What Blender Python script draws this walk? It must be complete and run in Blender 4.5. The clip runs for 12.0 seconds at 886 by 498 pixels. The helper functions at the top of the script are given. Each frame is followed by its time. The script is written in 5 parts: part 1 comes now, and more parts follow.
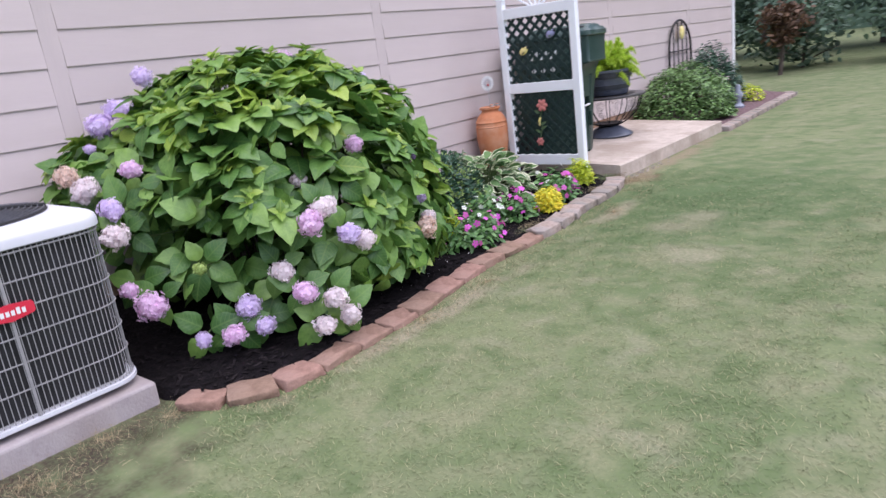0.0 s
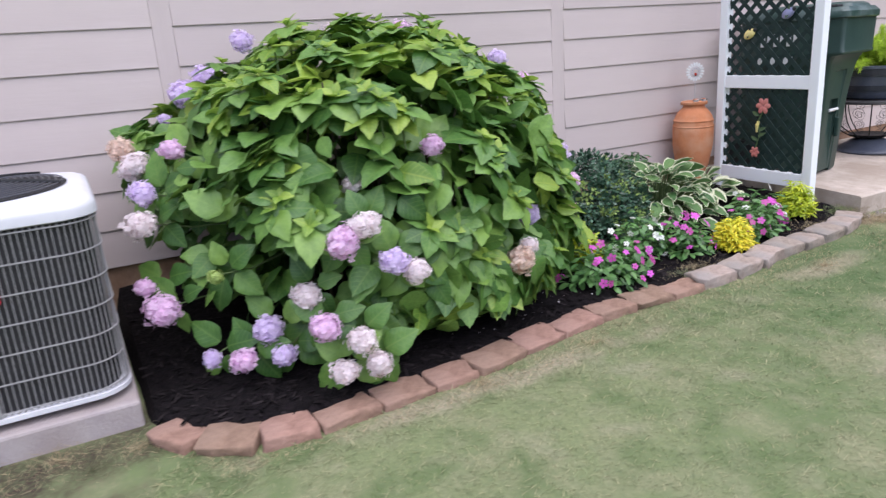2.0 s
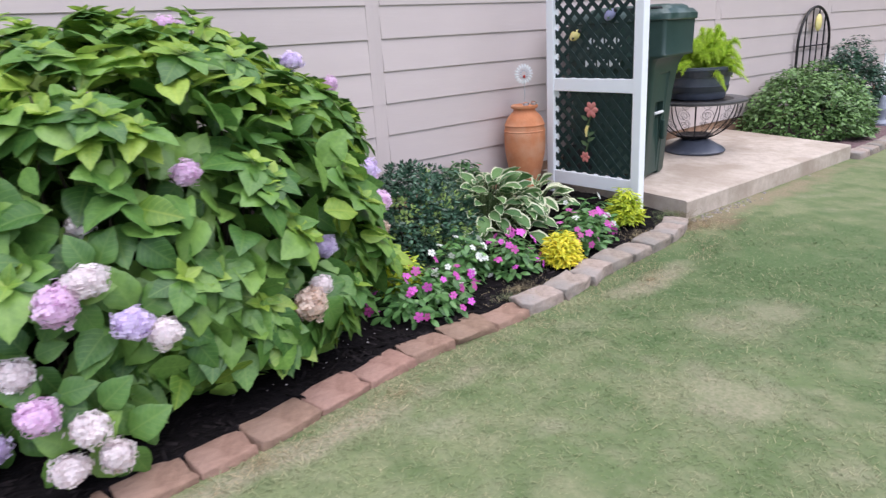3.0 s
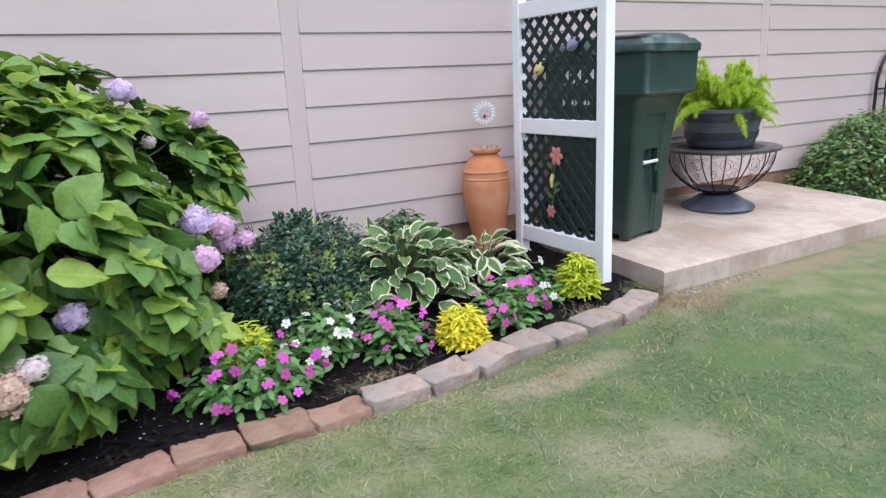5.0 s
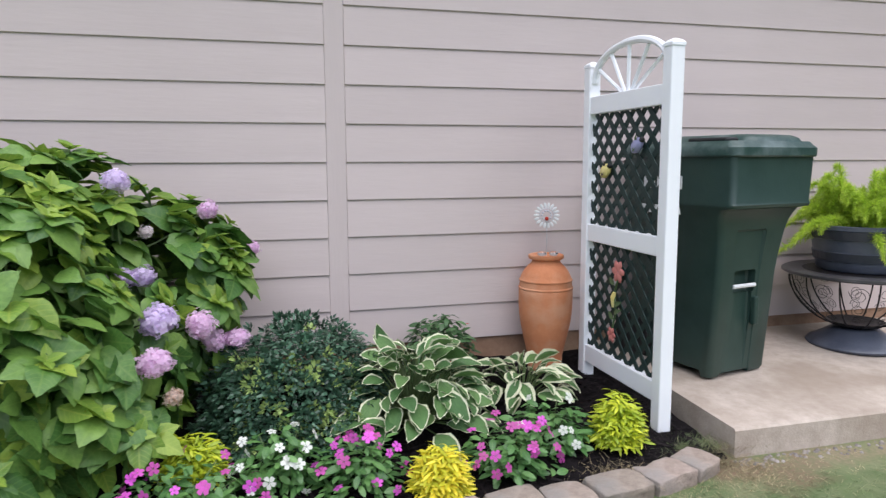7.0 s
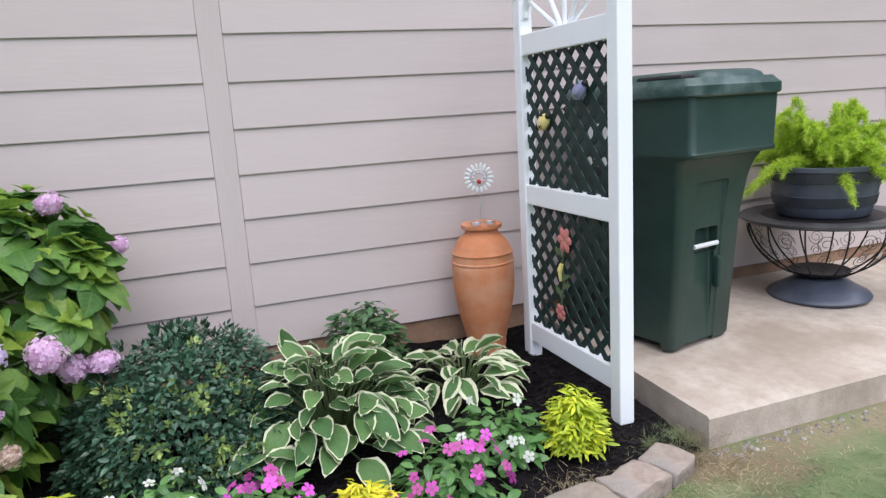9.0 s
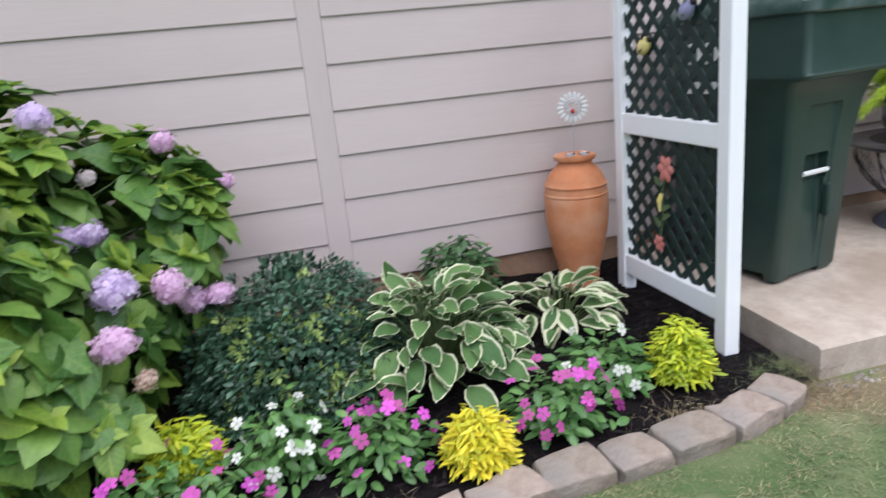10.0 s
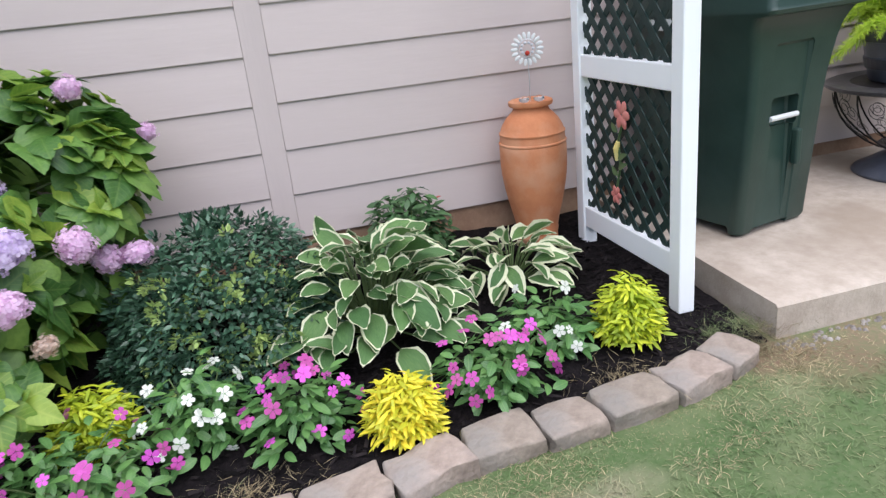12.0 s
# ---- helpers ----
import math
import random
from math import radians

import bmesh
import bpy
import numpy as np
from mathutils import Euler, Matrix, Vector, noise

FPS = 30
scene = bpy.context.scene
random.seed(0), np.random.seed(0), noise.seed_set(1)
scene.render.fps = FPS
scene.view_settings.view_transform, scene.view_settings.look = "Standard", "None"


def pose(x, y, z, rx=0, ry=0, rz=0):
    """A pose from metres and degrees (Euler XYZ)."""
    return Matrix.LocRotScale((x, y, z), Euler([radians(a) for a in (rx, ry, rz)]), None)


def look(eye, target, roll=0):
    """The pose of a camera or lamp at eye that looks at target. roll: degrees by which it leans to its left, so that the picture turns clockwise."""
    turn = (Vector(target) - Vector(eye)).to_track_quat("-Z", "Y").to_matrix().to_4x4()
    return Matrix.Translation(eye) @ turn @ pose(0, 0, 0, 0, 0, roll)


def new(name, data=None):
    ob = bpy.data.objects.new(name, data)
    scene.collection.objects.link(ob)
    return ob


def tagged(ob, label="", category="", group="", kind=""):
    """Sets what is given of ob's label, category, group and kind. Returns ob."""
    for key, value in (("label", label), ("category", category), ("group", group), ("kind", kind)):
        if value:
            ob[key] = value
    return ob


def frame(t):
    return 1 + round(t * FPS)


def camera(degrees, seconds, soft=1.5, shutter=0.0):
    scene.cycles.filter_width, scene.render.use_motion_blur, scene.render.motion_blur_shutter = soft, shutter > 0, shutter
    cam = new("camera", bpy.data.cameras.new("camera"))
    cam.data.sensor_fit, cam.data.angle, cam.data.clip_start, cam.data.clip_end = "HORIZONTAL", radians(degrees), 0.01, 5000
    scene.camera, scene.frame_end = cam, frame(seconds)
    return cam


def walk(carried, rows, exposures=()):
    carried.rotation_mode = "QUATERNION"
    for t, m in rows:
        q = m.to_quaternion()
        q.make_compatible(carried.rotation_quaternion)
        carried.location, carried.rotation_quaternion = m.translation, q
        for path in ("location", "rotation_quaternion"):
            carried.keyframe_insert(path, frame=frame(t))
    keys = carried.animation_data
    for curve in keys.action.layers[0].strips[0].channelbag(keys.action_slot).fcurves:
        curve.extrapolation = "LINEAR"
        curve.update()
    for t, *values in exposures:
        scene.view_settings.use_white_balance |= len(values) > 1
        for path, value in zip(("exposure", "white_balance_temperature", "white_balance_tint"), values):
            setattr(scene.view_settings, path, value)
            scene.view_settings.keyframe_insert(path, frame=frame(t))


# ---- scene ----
cam = camera(65.4, 12.0, soft=1.3, shutter=0.4)
PATH = [
    (0, (-0.028, 2.043, 1.277), (-1.309, 3.482, 0.739), -7.3),
    (0.5, (-0.06, 2.316, 1.247), (-1.471, 3.62, 0.691), -4.6),
    (1, (-0.136, 2.595, 1.243), (-1.722, 3.718, 0.772), -3.8),
    (1.5, (-0.258, 2.845, 1.242), (-1.857, 3.901, 0.67), -5.2),
    (2, (-0.223, 3.179, 1.274), (-1.918, 4.078, 0.713), -3.9),
    (2.5, (-0.331, 3.467, 1.274), (-1.971, 4.476, 0.734), -3.5),
    (3, (-0.443, 3.714, 1.289), (-1.925, 4.915, 0.69), -3.2),
    (3.5, (-0.396, 4.019, 1.267), (-1.904, 5.149, 0.597), -3.9),
    (3.7, (-0.355, 4.142, 1.277), (-1.919, 5.209, 0.632), -5.6),
    (5.3, (-0.382, 5.152, 1.176), (-2.105, 6.061, 0.721), -2.3),
    (5.5, (-0.42, 5.226, 1.182), (-2.192, 6.026, 0.714), -3.9),
    (6, (-0.548, 5.459, 1.235), (-2.36, 6.22, 0.86), -0.4),
    (6.5, (-0.543, 5.661, 1.268), (-2.402, 6.323, 0.944), -2.1),
    (7, (-0.471, 5.893, 1.272), (-2.385, 6.415, 1.018), -0.2),
    (7.2, (-0.475, 5.945, 1.28), (-2.369, 6.497, 0.95), -2.4),
    (8.8, (-0.982, 6.16, 1.297), (-2.823, 6.754, 0.789), -4.1),
    (9, (-0.987, 6.156, 1.303), (-2.829, 6.825, 0.904), -3.5),
    (9.5, (-1.035, 6.078, 1.309), (-2.863, 6.76, 0.869), -4.9),
    (10, (-1.031, 6.008, 1.282), (-2.893, 6.485, 0.729), -5.6),
    (10.5, (-1.023, 6.02, 1.28), (-2.896, 6.366, 0.671), -5.2),
    (11, (-0.996, 6.107, 1.266), (-2.871, 6.471, 0.674), -4.9),
    (11.5, (-0.989, 6.217, 1.232), (-2.846, 6.636, 0.618), -6.1),
    (12, (-1.125, 6.278, 1.219), (-2.949, 6.727, 0.534), -6.2),
]
LIGHT = ((0.0, 0.84, 6050, 21), (2.0, 0.82, 6120, 17), (3.5, 0.89, 6120, 14), (5.5, 0.83, 6140, 13), (7.0, 0.68, 6240, 12), (9.0, 0.80, 6200, 11), (9.5, 0.72, 6190, 11), (10.0, 0.73, 6190, 11), (10.5, 0.80, 6190, 11), (12.0, 0.87, 6190, 11))
walk(cam, [(t, look(eye, target, roll)) for t, eye, target, roll in PATH], LIGHT)

# ---- light ----
world = bpy.data.worlds.new("sky")
scene.world = world
world.use_nodes = True
wn = world.node_tree.nodes
sky = wn.new("ShaderNodeTexSky")
sky.sky_type = "NISHITA"
sky.sun_disc = False
SUN_EL, SUN_ROT = radians(70), radians(82)
sky.sun_elevation, sky.sun_rotation = SUN_EL, SUN_ROT
sky.dust_density, sky.ozone_density = 1.5, 1.5
world.node_tree.links.new(sky.outputs[0], wn["Background"].inputs[0])
wn["Background"].inputs[1].default_value = 0.095
sun_data = bpy.data.lights.new("sun", "SUN")
sun_data.energy, sun_data.angle, sun_data.color = 2.75, radians(98), (1.0, 0.965, 0.935)
sun = new("sun", sun_data)
sun_way = Vector((math.sin(SUN_ROT) * math.cos(SUN_EL), math.cos(SUN_ROT) * math.cos(SUN_EL), math.sin(SUN_EL)))
sun.matrix_basis = look(sun_way * 40, (0, 0, 0))


GROUND = -0.03


# ---- materials ----
def mat(name, c1, c2, scale=8.0, rough=0.7, bump=0.2, bscale=None, metal=0.0, vary=None, spread=0.25, c3=None, s3=1.2, w3=0.5, hue=0.0, leaf=0.0, detail=6.0, stretch=(1, 1, 1), spec=0.5, veins=0.0):
    """Two tones of fine noise, a third in wide patches, bump, and a brightness that differs from piece to piece."""
    m = bpy.data.materials.new(name)
    m.use_nodes = True
    nt = m.node_tree
    n, l = nt.nodes, nt.links
    bsdf = n["Principled BSDF"]
    tc = n.new("ShaderNodeTexCoord")
    mp = n.new("ShaderNodeMapping")
    mp.inputs["Scale"].default_value = stretch
    l.new(tc.outputs["Object"], mp.inputs[0])
    nz = n.new("ShaderNodeTexNoise")
    nz.inputs["Scale"].default_value, nz.inputs["Detail"].default_value, nz.inputs["Roughness"].default_value = scale, detail, 0.65
    l.new(mp.outputs[0], nz.inputs["Vector"])
    rp = n.new("ShaderNodeValToRGB")
    rp.color_ramp.elements[0].position, rp.color_ramp.elements[1].position = 0.32, 0.68
    rp.color_ramp.elements[0].color, rp.color_ramp.elements[1].color = (*c1, 1), (*c2, 1)
    l.new(nz.outputs["Fac"], rp.inputs[0])
    col = rp.outputs[0]
    if c3:
        nw = n.new("ShaderNodeTexNoise")
        nw.inputs["Scale"].default_value, nw.inputs["Detail"].default_value = s3, 4.0
        l.new(tc.outputs["Object"], nw.inputs["Vector"])
        rw = n.new("ShaderNodeMapRange")
        rw.inputs[1].default_value, rw.inputs[2].default_value = 0.45, 0.65
        rw.inputs[4].default_value = w3
        l.new(nw.outputs["Fac"], rw.inputs[0])
        mx = n.new("ShaderNodeMix")
        mx.data_type = "RGBA"
        l.new(rw.outputs[0], mx.inputs[0])
        l.new(col, mx.inputs[6])
        mx.inputs[7].default_value = (*c3, 1)
        col = mx.outputs[2]
    if vary:
        if vary == "object":
            r = n.new("ShaderNodeObjectInfo").outputs["Random"]
        else:
            r = n.new("ShaderNodeNewGeometry").outputs["Random Per Island"]
        hs = n.new("ShaderNodeHueSaturation")
        mr = n.new("ShaderNodeMapRange")
        mr.inputs[3].default_value, mr.inputs[4].default_value = 1 - spread, 1 + spread
        l.new(r, mr.inputs[0])
        l.new(mr.outputs[0], hs.inputs["Value"])
        if hue:
            mh = n.new("ShaderNodeMapRange")
            mh.inputs[3].default_value, mh.inputs[4].default_value = 0.5 + hue, 0.5 - hue
            l.new(r, mh.inputs[0])
            l.new(mh.outputs[0], hs.inputs["Hue"])
        l.new(col, hs.inputs["Color"])
        col = hs.outputs[0]
    rib = None
    if veins:
        # a pale midrib and side veins, drawn along each leaf
        sep = n.new("ShaderNodeSeparateXYZ")
        l.new(tc.outputs["UV"], sep.inputs[0])

        def calc(op, a, b=None):
            q = n.new("ShaderNodeMath")
            q.operation = op
            for k, val in enumerate((a, b)):
                if val is None:
                    continue
                if isinstance(val, (int, float)):
                    q.inputs[k].default_value = val
                else:
                    l.new(val, q.inputs[k])
            return q.outputs[0]
        off = calc("ABSOLUTE", sep.outputs[1])
        mid = n.new("ShaderNodeMapRange")
        mid.inputs[1].default_value, mid.inputs[2].default_value, mid.inputs[3].default_value, mid.inputs[4].default_value = 0.0, 0.035, 1.0, 0.0
        l.new(off, mid.inputs[0])
        wave = calc("SINE", calc("MULTIPLY", calc("SUBTRACT", sep.outputs[0], calc("MULTIPLY", off, 0.8)), 46.0))
        ridge = n.new("ShaderNodeMapRange")
        ridge.inputs[1].default_value, ridge.inputs[2].default_value, ridge.inputs[4].default_value = 0.65, 1.0, 0.55
        l.new(wave, ridge.inputs[0])
        rib = calc("MAXIMUM", mid.outputs[0], ridge.outputs[0])
        mv = n.new("ShaderNodeMix")
        mv.data_type = "RGBA"
        l.new(calc("MULTIPLY", rib, veins), mv.inputs[0])
        l.new(col, mv.inputs[6])
        mv.inputs[7].default_value = (min(1, c2[0] * 2.2), min(1, c2[1] * 1.6), min(1, c2[2] * 2.0), 1)
        col = mv.outputs[2]
    l.new(col, bsdf.inputs["Base Color"])
    bsdf.inputs["Roughness"].default_value, bsdf.inputs["Metallic"].default_value = rough, metal
    bsdf.inputs["Specular IOR Level"].default_value = spec
    if bump:
        nb = n.new("ShaderNodeTexNoise")
        nb.inputs["Scale"].default_value, nb.inputs["Detail"].default_value = bscale or scale * 3, 5.0
        l.new(mp.outputs[0], nb.inputs["Vector"])
        bp = n.new("ShaderNodeBump")
        bp.inputs["Strength"].default_value, bp.inputs["Distance"].default_value = bump, 0.01
        l.new(nb.outputs["Fac"], bp.inputs["Height"])
        l.new(bp.outputs[0], bsdf.inputs["Normal"])
    if leaf:
        tr = n.new("ShaderNodeBsdfTranslucent")
        l.new(col, tr.inputs[0])
        ms = n.new("ShaderNodeMixShader")
        ms.inputs[0].default_value = leaf
        l.new(bsdf.outputs[0], ms.inputs[1])
        l.new(tr.outputs[0], ms.inputs[2])
        l.new(ms.outputs[0], n["Material Output"].inputs[0])
    return m


M = {}
M["siding"] = mat("siding_paint", (0.55, 0.466, 0.448), (0.59, 0.501, 0.481), 5, 0.6, 0.10, 60, stretch=(1, 0.12, 1), vary="object", spread=0.03, c3=(0.515, 0.432, 0.415), s3=0.9, w3=0.4)
M["batten"] = mat("batten_paint", (0.55, 0.466, 0.448), (0.585, 0.497, 0.477), 6, 0.6, 0.1, 60, stretch=(1, 1, 0.15))
M["brickbase"] = mat("foundation", (0.24, 0.14, 0.09), (0.36, 0.23, 0.15), 9, 0.9, 0.5, 30)
M["trim"] = mat("white_trim", (0.74, 0.74, 0.74), (0.80, 0.80, 0.80), 3, 0.5, 0.05)
M["vinyl"] = mat("white_vinyl", (0.90, 0.91, 0.94), (0.93, 0.94, 0.96), 4, 0.32, 0.04, 30)
M["lattice"] = mat("lattice_green", (0.009, 0.025, 0.023), (0.017, 0.038, 0.034), 12, 0.55, 0.1, 60, spec=0.3)
M["concrete"] = mat("concrete", (0.41, 0.34, 0.28), (0.55, 0.47, 0.40), 14, 0.85, 0.3, 90, c3=(0.30, 0.235, 0.18), s3=2.0, w3=0.75)
M["pad"] = mat("pad_concrete", (0.33, 0.285, 0.285), (0.43, 0.385, 0.38), 16, 0.88, 0.3, 80, c3=(0.27, 0.215, 0.19), s3=4, w3=0.6)
M["block_red"] = mat("red_block", (0.19, 0.112, 0.080), (0.32, 0.20, 0.145), 13, 0.92, 0.9, 34, vary="object", spread=0.16, hue=0.012, c3=(0.30, 0.20, 0.155), s3=4, w3=0.5)
M["block_tan"] = mat("tan_block", (0.215, 0.170, 0.140), (0.38, 0.308, 0.255), 13, 0.92, 0.9, 34, vary="object", spread=0.16, hue=0.012, c3=(0.24, 0.222, 0.205), s3=5, w3=0.75)
M["mulch"] = mat("black_mulch", (0.004, 0.0035, 0.004), (0.014, 0.011, 0.012), 40, 0.95, 1.0, 70, spec=0.1)
M["mulch_chip"] = mat("mulch_chip", (0.005, 0.004, 0.005), (0.020, 0.016, 0.016), 30, 0.9, 0.3, vary="island", spread=0.7, spec=0.12)
M["mulch_red"] = mat("brown_mulch", (0.10, 0.055, 0.06), (0.19, 0.12, 0.12), 30, 0.9, 0.9, 60)
M["bin"] = mat("bin_plastic", (0.017, 0.041, 0.034), (0.029, 0.058, 0.049), 5, 0.42, 0.08, 120, c3=(0.035, 0.066, 0.052), s3=3, w3=0.4)
# the pale third tone is wear plus highlights put into the lid's colour
M["bin_lid"] = mat("bin_lid_plastic", (0.022, 0.052, 0.045), (0.045, 0.085, 0.074), 6, 0.36, 0.15, 60, c3=(0.16, 0.20, 0.20), s3=6, w3=0.6)
M["black"] = mat("black_rubber", (0.008, 0.008, 0.009), (0.018, 0.018, 0.02), 10, 0.6, 0.1)
M["steel"] = mat("steel_bar", (0.55, 0.56, 0.58), (0.7, 0.7, 0.72), 20, 0.35, 0.05, metal=0.7)
M["terra"] = mat("terracotta", (0.52, 0.185, 0.080), (0.62, 0.245, 0.112), 9, 0.82, 0.2, 60, c3=(0.62, 0.34, 0.21), s3=7, w3=0.6)
M["iron"] = mat("dark_iron", (0.014, 0.013, 0.015), (0.035, 0.03, 0.03), 14, 0.5, 0.3, metal=0.5)
M["hoop"] = mat("dark_slate_band", (0.026, 0.029, 0.040), (0.046, 0.050, 0.064), 8, 0.4, 0.1)
M["rim"] = mat("worn_grey_enamel", (0.040, 0.038, 0.042), (0.085, 0.080, 0.082), 9, 0.34, 0.2, 60)
M["slate"] = mat("blue_grey_paint", (0.060, 0.070, 0.098), (0.105, 0.115, 0.150), 8, 0.34, 0.1)
M["bark"] = mat("bark", (0.06, 0.045, 0.035), (0.13, 0.10, 0.08), 12, 0.9, 0.6)
M["stem"] = mat("green_stem", (0.06, 0.10, 0.03), (0.12, 0.17, 0.06), 20, 0.7, 0.1)
M["hyd"] = mat("hydrangea_leaf", (0.078, 0.182, 0.034), (0.138, 0.275, 0.054), 10, 0.44, 0.22, 45, vary="object", spread=0.46, hue=0.022, leaf=0.21, veins=0.24)
M["hyd_i"] = mat("hydrangea_leaf_mass", (0.076, 0.178, 0.034), (0.136, 0.269, 0.053), 18, 0.44, 0.22, 45, vary="island", spread=0.48, hue=0.024, leaf=0.21, veins=0.24)
# for young leaves, and for others whose colour carries the light on them
M["hyd_y"] = mat("hydrangea_young_lit_leaf", (0.18, 0.32, 0.045), (0.28, 0.42, 0.065), 18, 0.42, 0.3, 45, vary="island", spread=0.28, hue=0.02, leaf=0.35, veins=0.3)
M["holly"] = mat("holly_leaf", (0.034, 0.085, 0.050), (0.072, 0.145, 0.088), 30, 0.32, 0.1, vary="island", spread=0.5, leaf=0.1)
M["holly_y"] = mat("holly_young_leaf", (0.32, 0.45, 0.14), (0.50, 0.62, 0.22), 30, 0.4, 0.1, vary="island", spread=0.3, leaf=0.25)
M["hosta"] = mat("hosta_leaf", (0.075, 0.172, 0.052), (0.132, 0.255, 0.080), 10, 0.45, 0.5, 22, stretch=(0.6, 6, 1), vary="object", spread=0.25, hue=0.015, leaf=0.2)
M["hosta_w"] = mat("hosta_margin", (0.66, 0.68, 0.44), (0.80, 0.80, 0.60), 14, 0.5, 0.2, vary="object", spread=0.1, leaf=0.25)
M["vinca"] = mat("vinca_leaf", (0.075, 0.190, 0.055), (0.130, 0.280, 0.080), 24, 0.32, 0.15, vary="island", spread=0.35, hue=0.012, leaf=0.25, veins=0.3)
M["lime"] = mat("lime_leaf", (0.66, 0.62, 0.03), (0.84, 0.78, 0.07), 26, 0.45, 0.1, vary="island", spread=0.3, hue=0.02, leaf=0.3)
M["lime_g"] = mat("lime_green_leaf", (0.40, 0.50, 0.025), (0.60, 0.68, 0.05), 26, 0.45, 0.1, vary="island", spread=0.3, hue=0.02, leaf=0.3)
M["fern"] = mat("fern_needle", (0.42, 0.60, 0.05), (0.60, 0.76, 0.10), 20, 0.6, 0, vary="island", spread=0.35, hue=0.015, leaf=0.35)
M["box"] = mat("boxwood_leaf", (0.11, 0.21, 0.06), (0.19, 0.31, 0.10), 20, 0.45, 0.1, vary="island", spread=0.45, leaf=0.2)
M["wall_plant"] = mat("impatiens_leaf", (0.050, 0.125, 0.045), (0.095, 0.190, 0.070), 20, 0.42, 0.1, vary="island", spread=0.45, leaf=0.2)
M["wood_leaf"] = mat("woodland_leaf", (0.075, 0.125, 0.085), (0.125, 0.185, 0.115), 3, 0.7, 0.1, vary="island", spread=0.5, leaf=0.25)
M["red_leaf"] = mat("russet_leaf", (0.10, 0.06, 0.035), (0.16, 0.09, 0.05), 3, 0.7, 0.1, vary="island", spread=0.5, leaf=0.25)
M["pink"] = mat("pink_petal", (0.84, 0.55, 0.80), (0.93, 0.76, 0.91), 22, 0.6, 0.1, vary="island", spread=0.10, leaf=0.45)
M["lav"] = mat("lavender_petal", (0.77, 0.62, 0.90), (0.89, 0.79, 0.95), 22, 0.6, 0.1, vary="island", spread=0.10, leaf=0.45)
M["cream"] = mat("cream_pink_petal", (0.86, 0.74, 0.77), (0.93, 0.88, 0.88), 22, 0.6, 0.1, vary="island", spread=0.10, leaf=0.45)
M["peach"] = mat("faded_peach_petal", (0.74, 0.55, 0.46), (0.86, 0.72, 0.62), 22, 0.6, 0.1, vary="island", spread=0.2, leaf=0.45)
M["greenbud"] = mat("green_bud_petal", (0.36, 0.50, 0.12), (0.50, 0.62, 0.22), 22, 0.6, 0.1, vary="island", spread=0.2, leaf=0.3)
M["magenta"] = mat("magenta_petal", (0.56, 0.055, 0.40), (0.74, 0.15, 0.58), 30, 0.5, 0.05, vary="object", spread=0.25, hue=0.03, leaf=0.3)
M["white_fl"] = mat("white_petal", (0.78, 0.80, 0.72), (0.88, 0.88, 0.82), 30, 0.5, 0.05, leaf=0.3)
M["red_fl"] = mat("red_petal", (0.45, 0.03, 0.02), (0.6, 0.06, 0.03), 30, 0.5, 0.05, leaf=0.2)
M["tin_pink"] = mat("painted_tin_pink", (0.55, 0.16, 0.15), (0.68, 0.26, 0.22), 14, 0.5, 0.1)
M["tin_dark"] = mat("painted_tin_green", (0.05, 0.10, 0.04), (0.09, 0.15, 0.06), 14, 0.5, 0.1)
M["tin_yellow"] = mat("painted_tin_yellow", (0.80, 0.64, 0.16), (0.86, 0.74, 0.34), 16, 0.5, 0.1)
M["tin_violet"] = mat("painted_tin_violet", (0.22, 0.22, 0.42), (0.36, 0.36, 0.55), 16, 0.5, 0.1)
M["guard"] = mat("guard_wire_coat", (0.075, 0.078, 0.092), (0.12, 0.122, 0.14), 14, 0.4, 0.1)
M["ac_light"] = mat("ac_grey_paint", (0.60, 0.60, 0.64), (0.68, 0.68, 0.71), 4, 0.42, 0.05, 40)
M["ac_wire"] = mat("ac_wire_coat", (0.26, 0.255, 0.26), (0.34, 0.33, 0.33), 20, 0.45, 0.05)
M["ac_coil"] = mat("ac_coil", (0.010, 0.010, 0.012), (0.026, 0.025, 0.028), 60, 0.6, 0.4, 200, stretch=(1, 1, 0.2))
M["badge"] = mat("red_badge", (0.60, 0.02, 0.05), (0.68, 0.035, 0.07), 10, 0.35, 0.02)
M["straw"] = mat("dry_grass", (0.30, 0.23, 0.13), (0.45, 0.37, 0.22), 12, 0.9, 0.1, vary="island", spread=0.40)
M["gravel"] = mat("pale_gravel", (0.15, 0.13, 0.12), (0.30, 0.27, 0.245), 12, 0.9, 0.3, vary="island", spread=0.35)
M["stone_pale"] = mat("pale_stone", (0.45, 0.46, 0.50), (0.6, 0.6, 0.64), 10, 0.8, 0.2)

M["stone_blue"] = mat("blue_grey_stone", (0.20, 0.22, 0.27), (0.34, 0.36, 0.42), 10, 0.8, 0.2)

glass = bpy.data.materials.new("clear_glass")
glass.use_nodes = True
gb = glass.node_tree.nodes["Principled BSDF"]
gb.inputs["Transmission Weight"].default_value, gb.inputs["Roughness"].default_value, gb.inputs["Base Color"].default_value = 1.0, 0.08, (0.95, 0.97, 1.0, 1)
M["glass"] = glass


